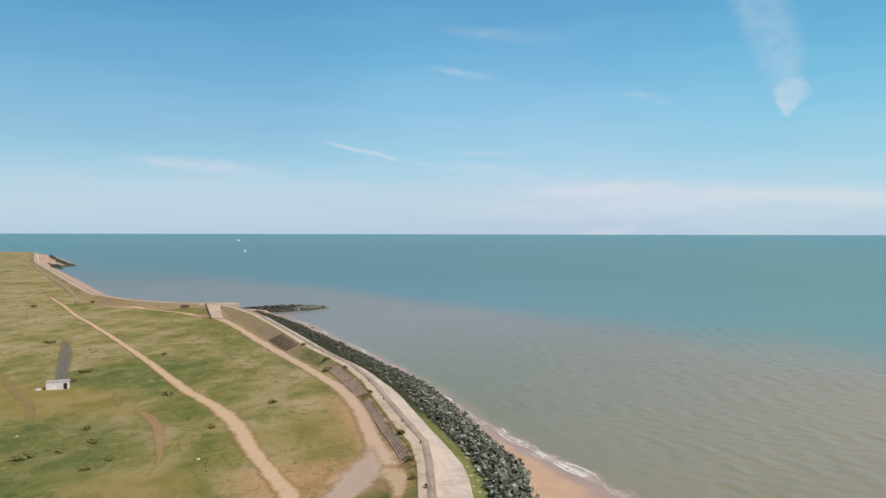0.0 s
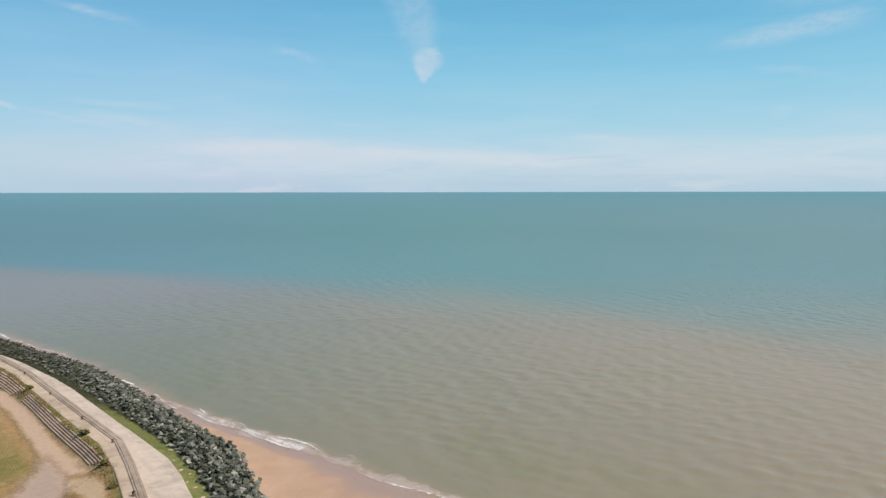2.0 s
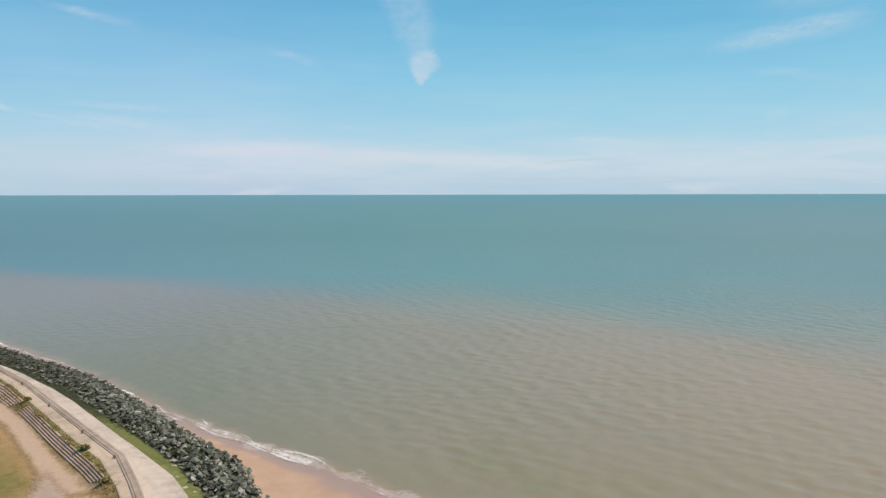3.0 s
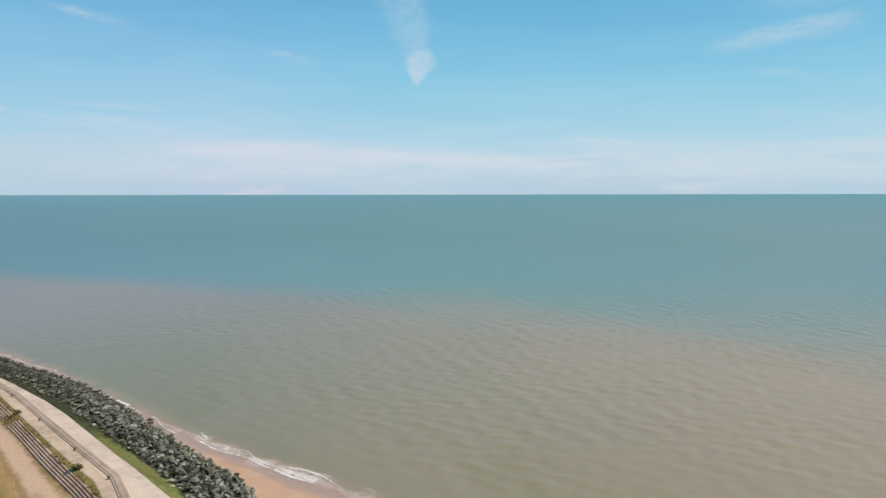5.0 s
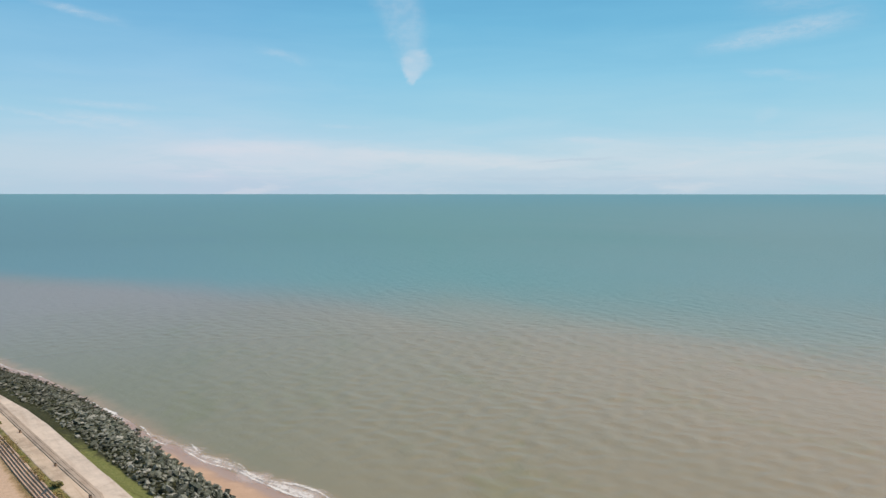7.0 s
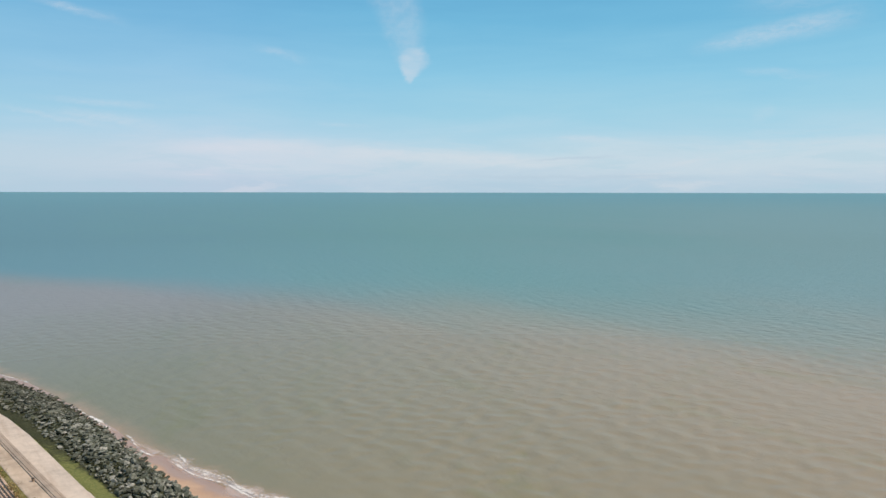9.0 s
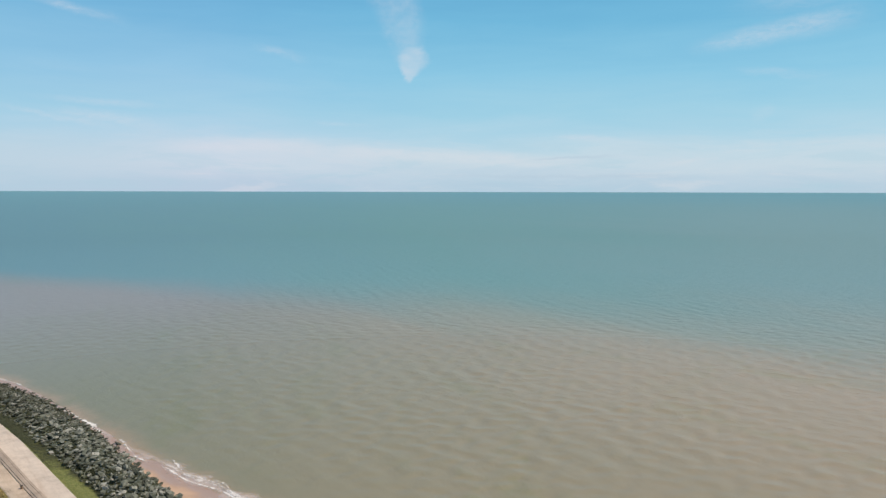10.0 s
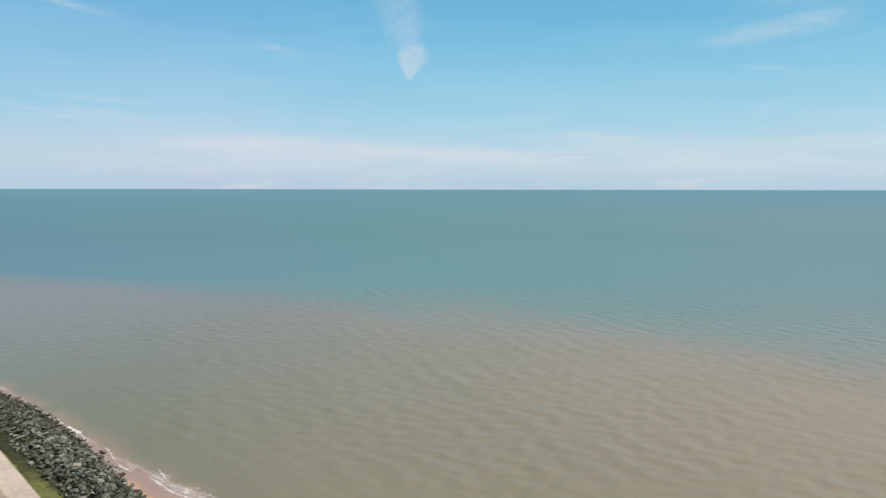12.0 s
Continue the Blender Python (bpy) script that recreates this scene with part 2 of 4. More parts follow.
    c = n.mix(n.math("MULTIPLY", n.attribute("strip"), n.smooth(fine, 0.3, 0.5, 0.75, 1.0)), c, verge)
    finish(n, c, 0.95, n.bump(n.math("ADD", fine, n.math("MULTIPLY", tuft, 0.5)), 0.8, 0.25), specular=0.1)
    return m


def sand_path_material(name, core, margin, most=1.0):
    """Trodden earth: 'edge' runs from 0 at the border to 1 in the middle."""
    m, n = material(name)
    p = n.place()
    broad, fine, grit = n.noise(p, 0.28, 6, 0.7), n.noise(p, 2.2, 5, 0.7), n.noise(p, 14.0, 3)
    edge = n.attribute("edge")
    reach = n.math("ADD", edge, n.math("MULTIPLY", n.math("SUBTRACT", n.math("ADD", n.math("MULTIPLY", broad, 0.65), n.math("MULTIPLY", fine, 0.35)), 0.5), 1.7))
    worn = n.smooth(reach, 0.58, 0.92)
    c = n.ramp(n.math("ADD", n.math("MULTIPLY", fine, 0.6), n.math("MULTIPLY", grit, 0.4)),
               (0.3, tuple(x * 0.8 for x in core)), (0.7, tuple(min(1, x * 1.18) for x in core)))
    c = n.mix(worn, n.mix(n.smooth(fine, 0.35, 0.65), margin, tuple(x * 1.12 for x in margin)), c)
    finish(n, c, 0.95, n.bump(n.math("ADD", fine, n.math("MULTIPLY", grit, 0.5)), 0.4, 0.08), cover=n.smooth(reach, 0.12, 0.8, 0.0, most), specular=0.15)
    return m


def concrete_material(name, colour, streak=0.0):
    """Cast concrete, blotched, with stains drawn out along the run of the promenade."""
    m, n = material(name)
    p = n.place()
    broad, mid, grit = n.noise(p, 0.18, 5, 0.6, 0.5), n.noise(p, 0.9, 6, 0.65), n.noise(p, 11, 3)
    v = n.math("ADD", n.math("MULTIPLY", broad, 0.5), n.math("ADD", n.math("MULTIPLY", mid, 0.35), n.math("MULTIPLY", grit, 0.15)))
    c = n.ramp(v, (0.38, tuple(x * 0.7 for x in colour)), (0.5, colour), (0.62, tuple(min(1, x * 1.17) for x in colour)))
    stain = n.math("MULTIPLY", n.smooth(n.noise(p, 0.5, 6, 0.7, 1.0), 0.56, 0.72), 0.55 + streak)
    c = n.mix(stain, c, tuple(x * k for x, k in zip(colour, (0.62, 0.55, 0.5))))
    drag = n.noise(n.stretched(n.stretched(p, (1, 1, 1), (0, 0, -0.2)), (1.5, 0.09, 1)), 1.0, 6, 0.7, 0.3)
    c = n.mix(n.smooth(drag, 0.5, 0.68, 0.0, 0.4), c, tuple(x * k for x, k in zip(colour, (0.7, 0.62, 0.56))))
    c = n.mix(n.smooth(drag, 0.46, 0.3, 0.0, 0.4), c, tuple(min(1, x * 1.15) for x in colour))
    finish(n, c, 0.88, n.bump(n.math("ADD", mid, n.math("MULTIPLY", grit, 0.4)), 0.25, 0.05), specular=0.25)
    return m


def rock_material():
    m, n = material("granite")
    p = n.place()
    r = n.tree.nodes.new("ShaderNodeNewGeometry").outputs["Random Per Island"]
    o = n.tree.nodes.new("ShaderNodeObjectInfo").outputs["Random"]
    pick = n.math("FRACT", n.math("ADD", r, o))
    base = n.ramp(pick, (0.0, (0.022, 0.026, 0.019)), (0.28, (0.067, 0.076, 0.056)), (0.58, (0.134, 0.144, 0.114)), (0.84, (0.25, 0.257, 0.218)), (1.0, (0.4, 0.39, 0.345)))
    mottle, grain = n.noise(p, 1.6, 5, 0.65), n.noise(p, 12, 4, 0.6)
    c = n.mix(n.smooth(mottle, 0.35, 0.7, 0.0, 0.4), base, (0.09, 0.1, 0.07))
    c = n.mix(n.smooth(n.noise(p, 5.0, 5, 0.7), 0.52, 0.66, 0.0, 0.5), c, (0.26, 0.262, 0.225))
    c = n.mix(n.smooth(n.noise(p, 3.1, 4, 0.7), 0.48, 0.36, 0.0, 0.5), c, (0.035, 0.042, 0.028))
    c = n.mix(n.smooth(grain, 0.5, 0.75, 0.0, 0.35), c, (0.28, 0.27, 0.23))
    moss = n.math("MULTIPLY", n.smooth(n.noise(p, 0.35, 4, 0.6), 0.52, 0.66), n.smooth(mottle, 0.4, 0.6, 0.1, 0.5))
    c = n.mix(moss, c, (0.105, 0.125, 0.058))
    c = n.mix(n.math("MULTIPLY", n.attribute("weed"), n.smooth(mottle, 0.3, 0.6, 0.6, 1.0)), c, (0.042, 0.042, 0.026))
    finish(n, c, 0.8, n.bump(n.math("ADD", mottle, n.math("MULTIPLY", grain, 0.4)), 0.6, 0.12), specular=0.3)
    return m


def rubble_material():
    m, n = material("weedy_shaded_rubble")
    p = n.place()
    mid, fine = n.noise(p, 0.6, 6, 0.7, 0.5), n.noise(p, 3.2, 5, 0.7)
    # this tone holds both the weed and the shade of the gaps
    dark = n.ramp(n.math("ADD", n.math("MULTIPLY", mid, 0.5), n.math("MULTIPLY", fine, 0.5)), (0.35, (0.022, 0.026, 0.014)), (0.65, (0.075, 0.08, 0.042)))
    green = n.ramp(fine, (0.35, (0.125, 0.152, 0.05)), (0.65, (0.21, 0.215, 0.08)))
    reach = n.math("ADD", n.attribute("bare"), n.math("MULTIPLY", n.math("SUBTRACT", mid, 0.5), 1.4))
    finish(n, n.mix(n.smooth(reach, 0.25, 0.75), green, dark), 0.95, n.bump(fine, 0.9, 0.2), specular=0.1)
    return m


def beach_material():
    m, n = material("beach_sand")
    p = n.place()
    z = n.put("ShaderNodeSeparateXYZ", Vector=p).outputs[2]
    broad, fine = n.noise(p, 0.25, 5, 0.6, 0.4), n.noise(p, 4.0, 5, 0.6)
    c = n.ramp(n.math("ADD", n.math("MULTIPLY", broad, 0.6), n.math("MULTIPLY", fine, 0.4)),
               (0.35, (0.4, 0.265, 0.182)), (0.65, (0.485, 0.336, 0.24)))
    wet = n.smooth(n.math("ADD", z, n.math("MULTIPLY", n.math("SUBTRACT", broad, 0.5), 0.5)), 0.46, 0.16)
    c = n.mix(wet, c, (0.345, 0.24, 0.19))
    finish(n, c, n.smooth(wet, 0, 1, 0.95, 0.35), n.bump(fine, 0.2, 0.05), specular=0.25)
    return m


def sea_material():
    m, n = material("sea_water")
    p = n.place()
    silt, band = n.attribute("silt"), n.noise(n.stretched(p, (0.012, 0.004, 1), (0, 0, 0.6)), 1.0, 5, 0.6)
    drift = n.noise(n.stretched(p, (0.03, 0.01, 1), (0, 0, 0.6)), 1.0, 5, 0.65, 0.6)
    deep = n.ramp(n.math("ADD", n.attribute("east"), n.math("MULTIPLY", n.math("SUBTRACT", band, 0.5), 0.5)),
                  (0.1, (0.108, 0.218, 0.25)), (0.5, (0.119, 0.243, 0.237)), (0.9, (0.157, 0.256, 0.259)))
    mud = n.ramp(n.math("ADD", n.math("MULTIPLY", drift, 0.35), n.math("MULTIPLY", n.attribute("tan"), 0.65)), (0.2, (0.188, 0.187, 0.120)), (0.5, (0.257, 0.226, 0.156)), (0.85, (0.325, 0.260, 0.184)))
    still = n.math("MULTIPLY", n.smooth(n.attribute("near"), 0.92, 0.6), n.math("SUBTRACT", 1.0, n.attribute("tan")))
    mud = n.mix(n.math("MULTIPLY", still, 0.9), mud, (0.231, 0.218, 0.214))
    olive = n.noise(n.stretched(p, (0.06, 0.03, 1), (0, 0, 0.4)), 1.0, 6, 0.7, 1.0)
    mud = n.mix(n.smooth(olive, 0.5, 0.72, 0.0, 0.6), mud, n.mix(1.0, mud, (0.86, 0.93, 0.74), "MULTIPLY"))
    # the deep colour turns bluer with range from the flight's start
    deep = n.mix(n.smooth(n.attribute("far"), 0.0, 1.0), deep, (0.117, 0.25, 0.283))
    k = n.smooth(n.math("ADD", silt, n.math("MULTIPLY", n.math("SUBTRACT", drift, 0.5), 0.36)), 0.04, 0.96)
    c = n.mix(k, deep, mud)
    stir = n.math("ADD", n.attribute("shoal"), n.math("MULTIPLY", n.math("SUBTRACT", n.noise(p, 0.12, 5, 0.65, 0.8), 0.5), 0.9))
    c = n.mix(n.smooth(stir, 0.3, 1.0, 0.0, 0.85), c, (0.36, 0.255, 0.17))
    chop = n.noise(n.stretched(p, (0.8, 0.42, 1), (0, 0, 0.54)), 1.0, 6, 0.7, 0.7)
    gust = n.smooth(n.noise(p, 0.05, 4, 0.6, 0.6), 0.36, 0.64, 0.25, 1.3)
    near = n.attribute("near")
    crest = n.stretched(n.stretched(p, (1, 1, 1), (0, 0, -1.97)), (0.3, 0.72, 1))
    swell = n.tree.nodes.new("ShaderNodeBump")
    n.feed(swell.inputs["Height"], n.noise(crest, 1.0, 4, 0.6, 0.5))
    n.feed(swell.inputs["Strength"], n.math("MULTIPLY", n.attribute("open"), 0.75))
    swell.inputs["Distance"].default_value = 0.5
    b = n.tree.nodes.new("ShaderNodeBump")
    n.feed(b.inputs["Normal"], swell.outputs[0])
    n.feed(b.inputs["Height"], chop)
    n.feed(b.inputs["Strength"], n.math("MULTIPLY", n.math("MULTIPLY", near, 0.2), gust))
    b.inputs["Distance"].default_value = 0.3
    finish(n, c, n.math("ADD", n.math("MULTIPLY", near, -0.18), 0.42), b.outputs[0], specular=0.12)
    return m


def foam_material(name, most, need, tone):
    """Lacy foam, torn open by two scales of noise; 'edge' is 1 in the middle of its band."""
    m, n = material(name)
    p = n.place()
    a, b = n.noise(p, 0.55, 6, 0.75, 2.2), n.noise(p, 2.6, 5, 0.72, 1.2)
    v = n.math("ADD", n.math("MULTIPLY", a, 0.6), n.math("MULTIPLY", b, 0.4))
    patch = n.smooth(n.noise(p, 0.09, 4, 0.6), 0.38, 0.6, -0.2, 0.07)
    cover = n.smooth(n.math("ADD", n.math("ADD", v, patch), n.math("MULTIPLY", n.attribute("edge"), 0.26)), need, need + 0.2, 0.0, most)
    finish(n, n.ramp(b, (0.3, tuple(x * 0.82 for x in tone)), (0.7, tone)), 0.8, n.bump(b, 0.4, 0.05), cover=cover, specular=0.2)
    return m


def leaf_material(name, dark, light):
    m, n = material(name)
    r = n.tree.nodes.new("ShaderNodeNewGeometry").outputs["Random Per Island"]
    c = n.ramp(r, (0.0, dark), (1.0, light))
    c = n.mix(n.noise(n.place(), 0.7, 4), c, n.mix(1.0, c, (1.25, 1.1, 0.8), "MULTIPLY"))
    finish(n, c, 0.85, specular=0.15)
    return m


GRASS = grass_material()
PATH_SAND = sand_path_material("trodden_sand", (0.5, 0.368, 0.24), (0.38, 0.25, 0.12))
PATH_DUST = sand_path_material("trodden_dust", (0.485, 0.355, 0.258), (0.37, 0.265, 0.155))
PATH_GRAVEL = sand_path_material("grey_gravel", (0.39, 0.3, 0.245), (0.42, 0.315, 0.235))
PATH_EARTH = sand_path_material("orange_earth", (0.43, 0.27, 0.15), (0.33, 0.225, 0.11), 0.55)
PATH_FAINT = sand_path_material("faint_sand", (0.48, 0.38, 0.235), (0.4, 0.32, 0.18), 0.62)
TRAIL = sand_path_material("worn_turf", (0.33, 0.245, 0.115), (0.27, 0.21, 0.085), 0.45)
PATH_ASPHALT = sand_path_material("old_asphalt", (0.17, 0.152, 0.14), (0.2, 0.19, 0.11), 0.75)
SPIT = sand_path_material("wet_sand_bar", (0.36, 0.265, 0.21), (0.32, 0.24, 0.2), 0.85)
SLAB = concrete_material("pale_concrete", (0.53, 0.455, 0.385))
WALK = concrete_material("sandy_concrete", (0.5, 0.4, 0.305))
PARAPET = concrete_material("weathered_concrete", (0.385, 0.31, 0.245), 0.15)
RAMP = concrete_material("sand_strewn_concrete", (0.47, 0.375, 0.295), 0.1)
STEP = concrete_material("stained_concrete", (0.45, 0.325, 0.24), 0.1)
ROCK = rock_material()
RUBBLE = rubble_material()
BEACH = beach_material()
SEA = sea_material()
FOAM = foam_material("sea_foam", 0.85, 0.65, (0.86, 0.84, 0.81))
LACE = foam_material("torn_foam", 0.75, 0.69, (0.84, 0.81, 0.78))
WASH = foam_material("thin_wash", 0.42, 0.53, (0.74, 0.64, 0.6))
WEED = leaf_material("dry_weeds", (0.16, 0.135, 0.06), (0.34, 0.27, 0.15))
LEAF = leaf_material("green_leaves", (0.105, 0.112, 0.045), (0.215, 0.205, 0.095))
TUSSOCK = leaf_material("tussock_grass", (0.10, 0.125, 0.035), (0.29, 0.25, 0.10))
WHITE = plain("white_paint", (0.75, 0.74, 0.72), 0.6, 0.12, 1.2)
HUT_WALL = plain("whitewashed_concrete", (0.58, 0.55, 0.545), 0.85, 0.2, 0.9)
HUT_ROOF = plain("grey_roof_concrete", (0.36, 0.34, 0.33), 0.9, 0.25, 0.9)
DARK = plain("dark_trim_and_shade", (0.03, 0.028, 0.026), 0.9)
BAULK = plain("grey_timber", (0.11, 0.083, 0.067), 0.85, 0.35, 4)
BROWN = plain("brown_timber", (0.19, 0.13, 0.085), 0.8, 0.35, 6)
CREAM = plain("sailcloth", (0.8, 0.79, 0.76), 0.7, 0.08, 0.5)


# ---------------------------------------------------------------- mesh helpers
def mesh_of(name, verts, faces, mat, smooth=False, **attributes):
    me = bpy.data.meshes.new(name)
    me.from_pydata(verts, [], faces)
    me.materials.append(mat)
    for key, values in attributes.items():
        a = me.attributes.new(key, "FLOAT", "POINT")
        a.data.foreach_set("value", np.asarray(values, dtype=np.float32))
    if smooth:
        me.polygons.foreach_set("use_smooth", [True] * len(me.polygons))
    me.update()
    return me


def part(name, bm, mat, parent, label=""):
    me = bpy.data.meshes.new(name)
    bm.normal_update()
    bm.to_mesh(me)
    bm.free()
    me.materials.append(mat)
    ob = new(name, me)
    ob.parent = parent
    return tagged(ob, label)


def box(bm, x0, x1, y0, y1, z0, z1, bevel=0.0):
    m = Matrix.LocRotScale(((x0 + x1) / 2, (y0 + y1) / 2, (z0 + z1) / 2), None, (x1 - x0, y1 - y0, z1 - z0))
    made = bmesh.ops.create_cube(bm, size=1, matrix=m)
    if bevel:
        edges = {e for v in made["verts"] for e in v.link_edges}
        bmesh.ops.bevel(bm, geom=list(edges), offset=bevel, segments=2, affect="EDGES")
    return bm


def tube(bm, radius0, radius1, z0, z1, sides=12, x=0.0, y=0.0):
    m = Matrix.Translation((x, y, (z0 + z1) / 2))
    bmesh.ops.create_cone(bm, cap_ends=True, segments=sides, radius1=radius0, radius2=radius1, depth=z1 - z0, matrix=m)
    return bm


def grid_faces(rows, cols, first=0):
    return [(first + i * cols + j, first + i * cols + j + 1, first + (i + 1) * cols + j + 1, first + (i + 1) * cols + j)
            for i in range(rows - 1) for j in range(cols - 1)]


# ---------------------------------------------------------------- the plan: the sea wall's line and what lies along it
WALL_Y = [-4000, -80, 30, 60, 77, 85, 93.2, 103.7, 117.5, 131.5, 144.5, 150.3, 169.9, 200, 236.3, 257, 264,
          268, 271, 274.5, 282.6, 294.4, 307, 359.6, 452, 592, 676, 800, 850, 880, 930, 1000, 1200]
WALL_X = [150, 2, 0.8, -0.5, -1.2, -1.6, -2.3, -5.3, -9.1, -12.9, -17.5, -20, -30, -43.5, -60.6, -73.5, -79,
          -86, -96, -106, -120.5, -133.2, -147, -181.5, -240, -329.6, -378, -447, -476, -540, -750, -1400, -5000]


def wall_x(y):
    return np.interp(y, WALL_Y, WALL_X)


def slant(y):
    """How much longer a step across the wall is along x than at right angles to it."""
    s = (wall_x(y + 4) - wall_x(y - 4)) / 8
    return np.sqrt(1 + np.minimum(s * s, 9))


def slab_width(y):
    """Width of the lower promenade; its seaward edge runs straight on past the bend of the wall and then turns."""
    edge = np.interp(y, [77, 82.8, 88.4, 101.3], [3.3, 3.1, 2.45, -0.9])
    wide = np.interp(y, [60, 77, 101.3, 113, 123, 135, 150, 260, 300], [4.5, 4.55, 3.5, 3.65, 3.75, 3.25, 3.05, 3.4, 2.4])
    return np.where((np.asarray(y) > 77) & (np.asarray(y) < 101.3), (edge - wall_x(y)) / slant(y), wide)


def walk_width(y):
    return np.interp(y, [74, 84, 92, 101, 130], [1.35, 1.35, 1.75, 1.85, 1.65])


def bank_head(y):
    """Distance from the wall back to the top of the bank on the land side."""
    return np.interp(y, [60, 84, 88.2, 93.2, 97, 105, 115, 130, 150, 160], [1.5, 1.5, 1.97, 2.68, 2.58, 2.5, 2.3, 2.2, 2.3, 2.5])



def bank_foot(y):
    """Distance from the wall back to the foot of the bank on the land side."""
    return bank_head(y) + np.interp(y, [60, 84, 86.5, 88, 122, 133, 150, 185, 215, 245, 262], [4.5, 4.5, 2.4, 1.25, 1.25, 1.95, 2.3, 3.0, 3.7, 4.2, 3.3])


def field_z(y):
    return np.interp(y, [60, 110, 150, 185, 215], [3.25, 3.22, 3.0, 2.7, 2.4])


def shore(y):
    """Distance from the wall out to the water's edge."""
    return np.interp(y, [-80, 20, 60, 76, 86, 96, 103, 111, 123, 135, 150, 165, 246, 256, 262, 268, 272, 276, 280, 284, 290, 365, 615, 640, 670, 800, 850],
                     [60, 46, 33, 26.6, 22.8, 18.8, 17.4, 16.2, 15.1, 14.5, 14.4, 16.3, 16.8, 16.4, 14.8, 10.5, 12, 16, 12, 8, 10, 10, 10, 26, 30, 22, 14])


def uneven(x, y):
    return 0.35 * noise.noise(Vector((x * 0.03, y * 0.03, 0))) + 0.14 * noise.noise(Vector((x * 0.17, y * 0.17, 5)))


def profile(d, y):
    """Height of the ground at distance d from the wall (seaward positive)."""
    b, f, s, sw = float(bank_foot(y)), float(field_z(y)), float(shore(y)), float(slab_width(y))
    toe = 13.2 if y < 262 else sw + 2
    toe = min(toe, s - 0.2)
    toe_z = 0.75 * float(np.interp(s - toe, [0, 6], [0.1, 1]))
    h, ww = float(bank_head(y)), float(walk_width(y))
    cut = float(np.interp(y, [87.5, 89, 119, 120.5, 122.5, 124, 148, 150], [0, 0.3, 0.3, 0, 0, 0.3, 0.3, 0]))
    return float(np.interp(d, [-b - 30, -b - 1, -b, -h - 0.25, -h, -ww, -0.3, 0.3, sw - 0.4, sw + 0.1, sw + 1.4, 8.5, toe, s, s + 25, s + 200],
                           [f - 0.05, f - 0.02, f + 0.04, 4.36 - 0.25 * (4.32 - f) / (b - h) - cut, 4.36, 4.5, 4.46, 3.0, 3.0, 2.55, 2.35, 2.2, toe_z, 0.0, -1.6, -4]))



def ramp_fill(x, y):
    """Height of the earth banked up against the land side of the ramp."""
    if not 238 < y < 270 or x > -70 or x < -112:
        return 0.0
    west = max(0.0, float(np.interp(y, [240, 267], [-76.4, -87.0])) - x)
    return float(np.interp(y, [238, 241, 264, 270], [2.2, 2.5, 4.22, 4.3])) - 0.13 * west


def ground_z(x, y):
    k = float(slant(y))
    d = (x - float(wall_x(y))) / k
    z = profile(d, y) + uneven(x, y) * float(np.interp(d, [-16, -8], [1, 0]))
    return max(z, ramp_fill(x, y)) if d < -2.5 else z


def at_wall(d, y):
    """The point d metres seaward of the wall line at y."""
    return float(wall_x(y)) + d * float(slant(y))


def steps_of(y0, y1, step, near=(60, 160)):
    """Stations along the wall: close together on the stretch that is passed nearest."""
    out, y = [], y0
    while y < y1:
        out.append(y)
        y += step if near[0] < y < near[1] else step * (2.5 if y < 320 else 8)
    return sorted(set(out + [y1] + [k for k in WALL_Y if y0 < k < y1]))


def sweep(name, ys, outline, mat, label, category="", kind="structure"):
    """A closed outline of (distance, height) drawn along the wall."""
    verts, count = [], 0
    for y in ys:
        ring = outline(y)
        count = len(ring)
        verts += [(at_wall(d, y), y, z) for d, z in ring]
    faces = [(i * count + j, (i + 1) * count + j, (i + 1) * count + (j + 1) % count, i * count + (j + 1) % count)
             for i in range(len(ys) - 1) for j in range(count)]
    faces += [tuple(range(count)), tuple(range((len(ys) - 1) * count, len(ys) * count))[::-1]]
    ob = new(name, mesh_of(name, verts, faces, mat))
    return tagged(ob, label, category, kind=kind)


def ribbon(name, line, mat, label, lift=0.05, kind="structure", category="", across=10, height=None, step=1.2, spread=2.3, fade=8):
    """A band lying on the ground along line: points (x, y, width)."""
    pts = [Vector(p) for p in line]
    track = []
    for i in range(len(pts) - 1):
        p0, p1, p2, p3 = pts[max(i - 1, 0)], pts[i], pts[i + 1], pts[min(i + 2, len(pts) - 1)]
        n = max(2, int((p2 - p1).xy.length / step))
        for k in range(n):
            t = k / n
            track.append(0.5 * (2 * p1 + (p2 - p0) * t + (2 * p0 - 5 * p1 + 4 * p2 - p3) * t * t + (3 * p1 - p0 - 3 * p2 + p3) * t ** 3))
    track.append(pts[-1])
    verts, edge = [], []
    for i, p in enumerate(track):
        way = (track[min(i + 1, len(track) - 1)] - track[max(i - 1, 0)]).xy.normalized()
        side = Vector((way.y, -way.x))
        ends = min(1, i / fade, (len(track) - 1 - i) / fade)
        for j in range(across + 1):
            u = j / across * 2 - 1
            q = p.xy + side * (u * p.z * spread / 2)
            z = (height or ground_z)(q.x, q.y)
            verts.append((q.x, q.y, z + lift))
            edge.append((1 - abs(u)) * 1.3 * ends)
    ob = new(name, mesh_of(name, verts, grid_faces(len(track), across + 1), mat, True, edge=edge))
    return tagged(ob, label, category, kind=kind)


# ---------------------------------------------------------------- ground, beach and sea
def smoothstep(v, lo, hi):
    t = min(1, max(0, (v - lo) / (hi - lo)))
    return t * t * (3 - 2 * t)


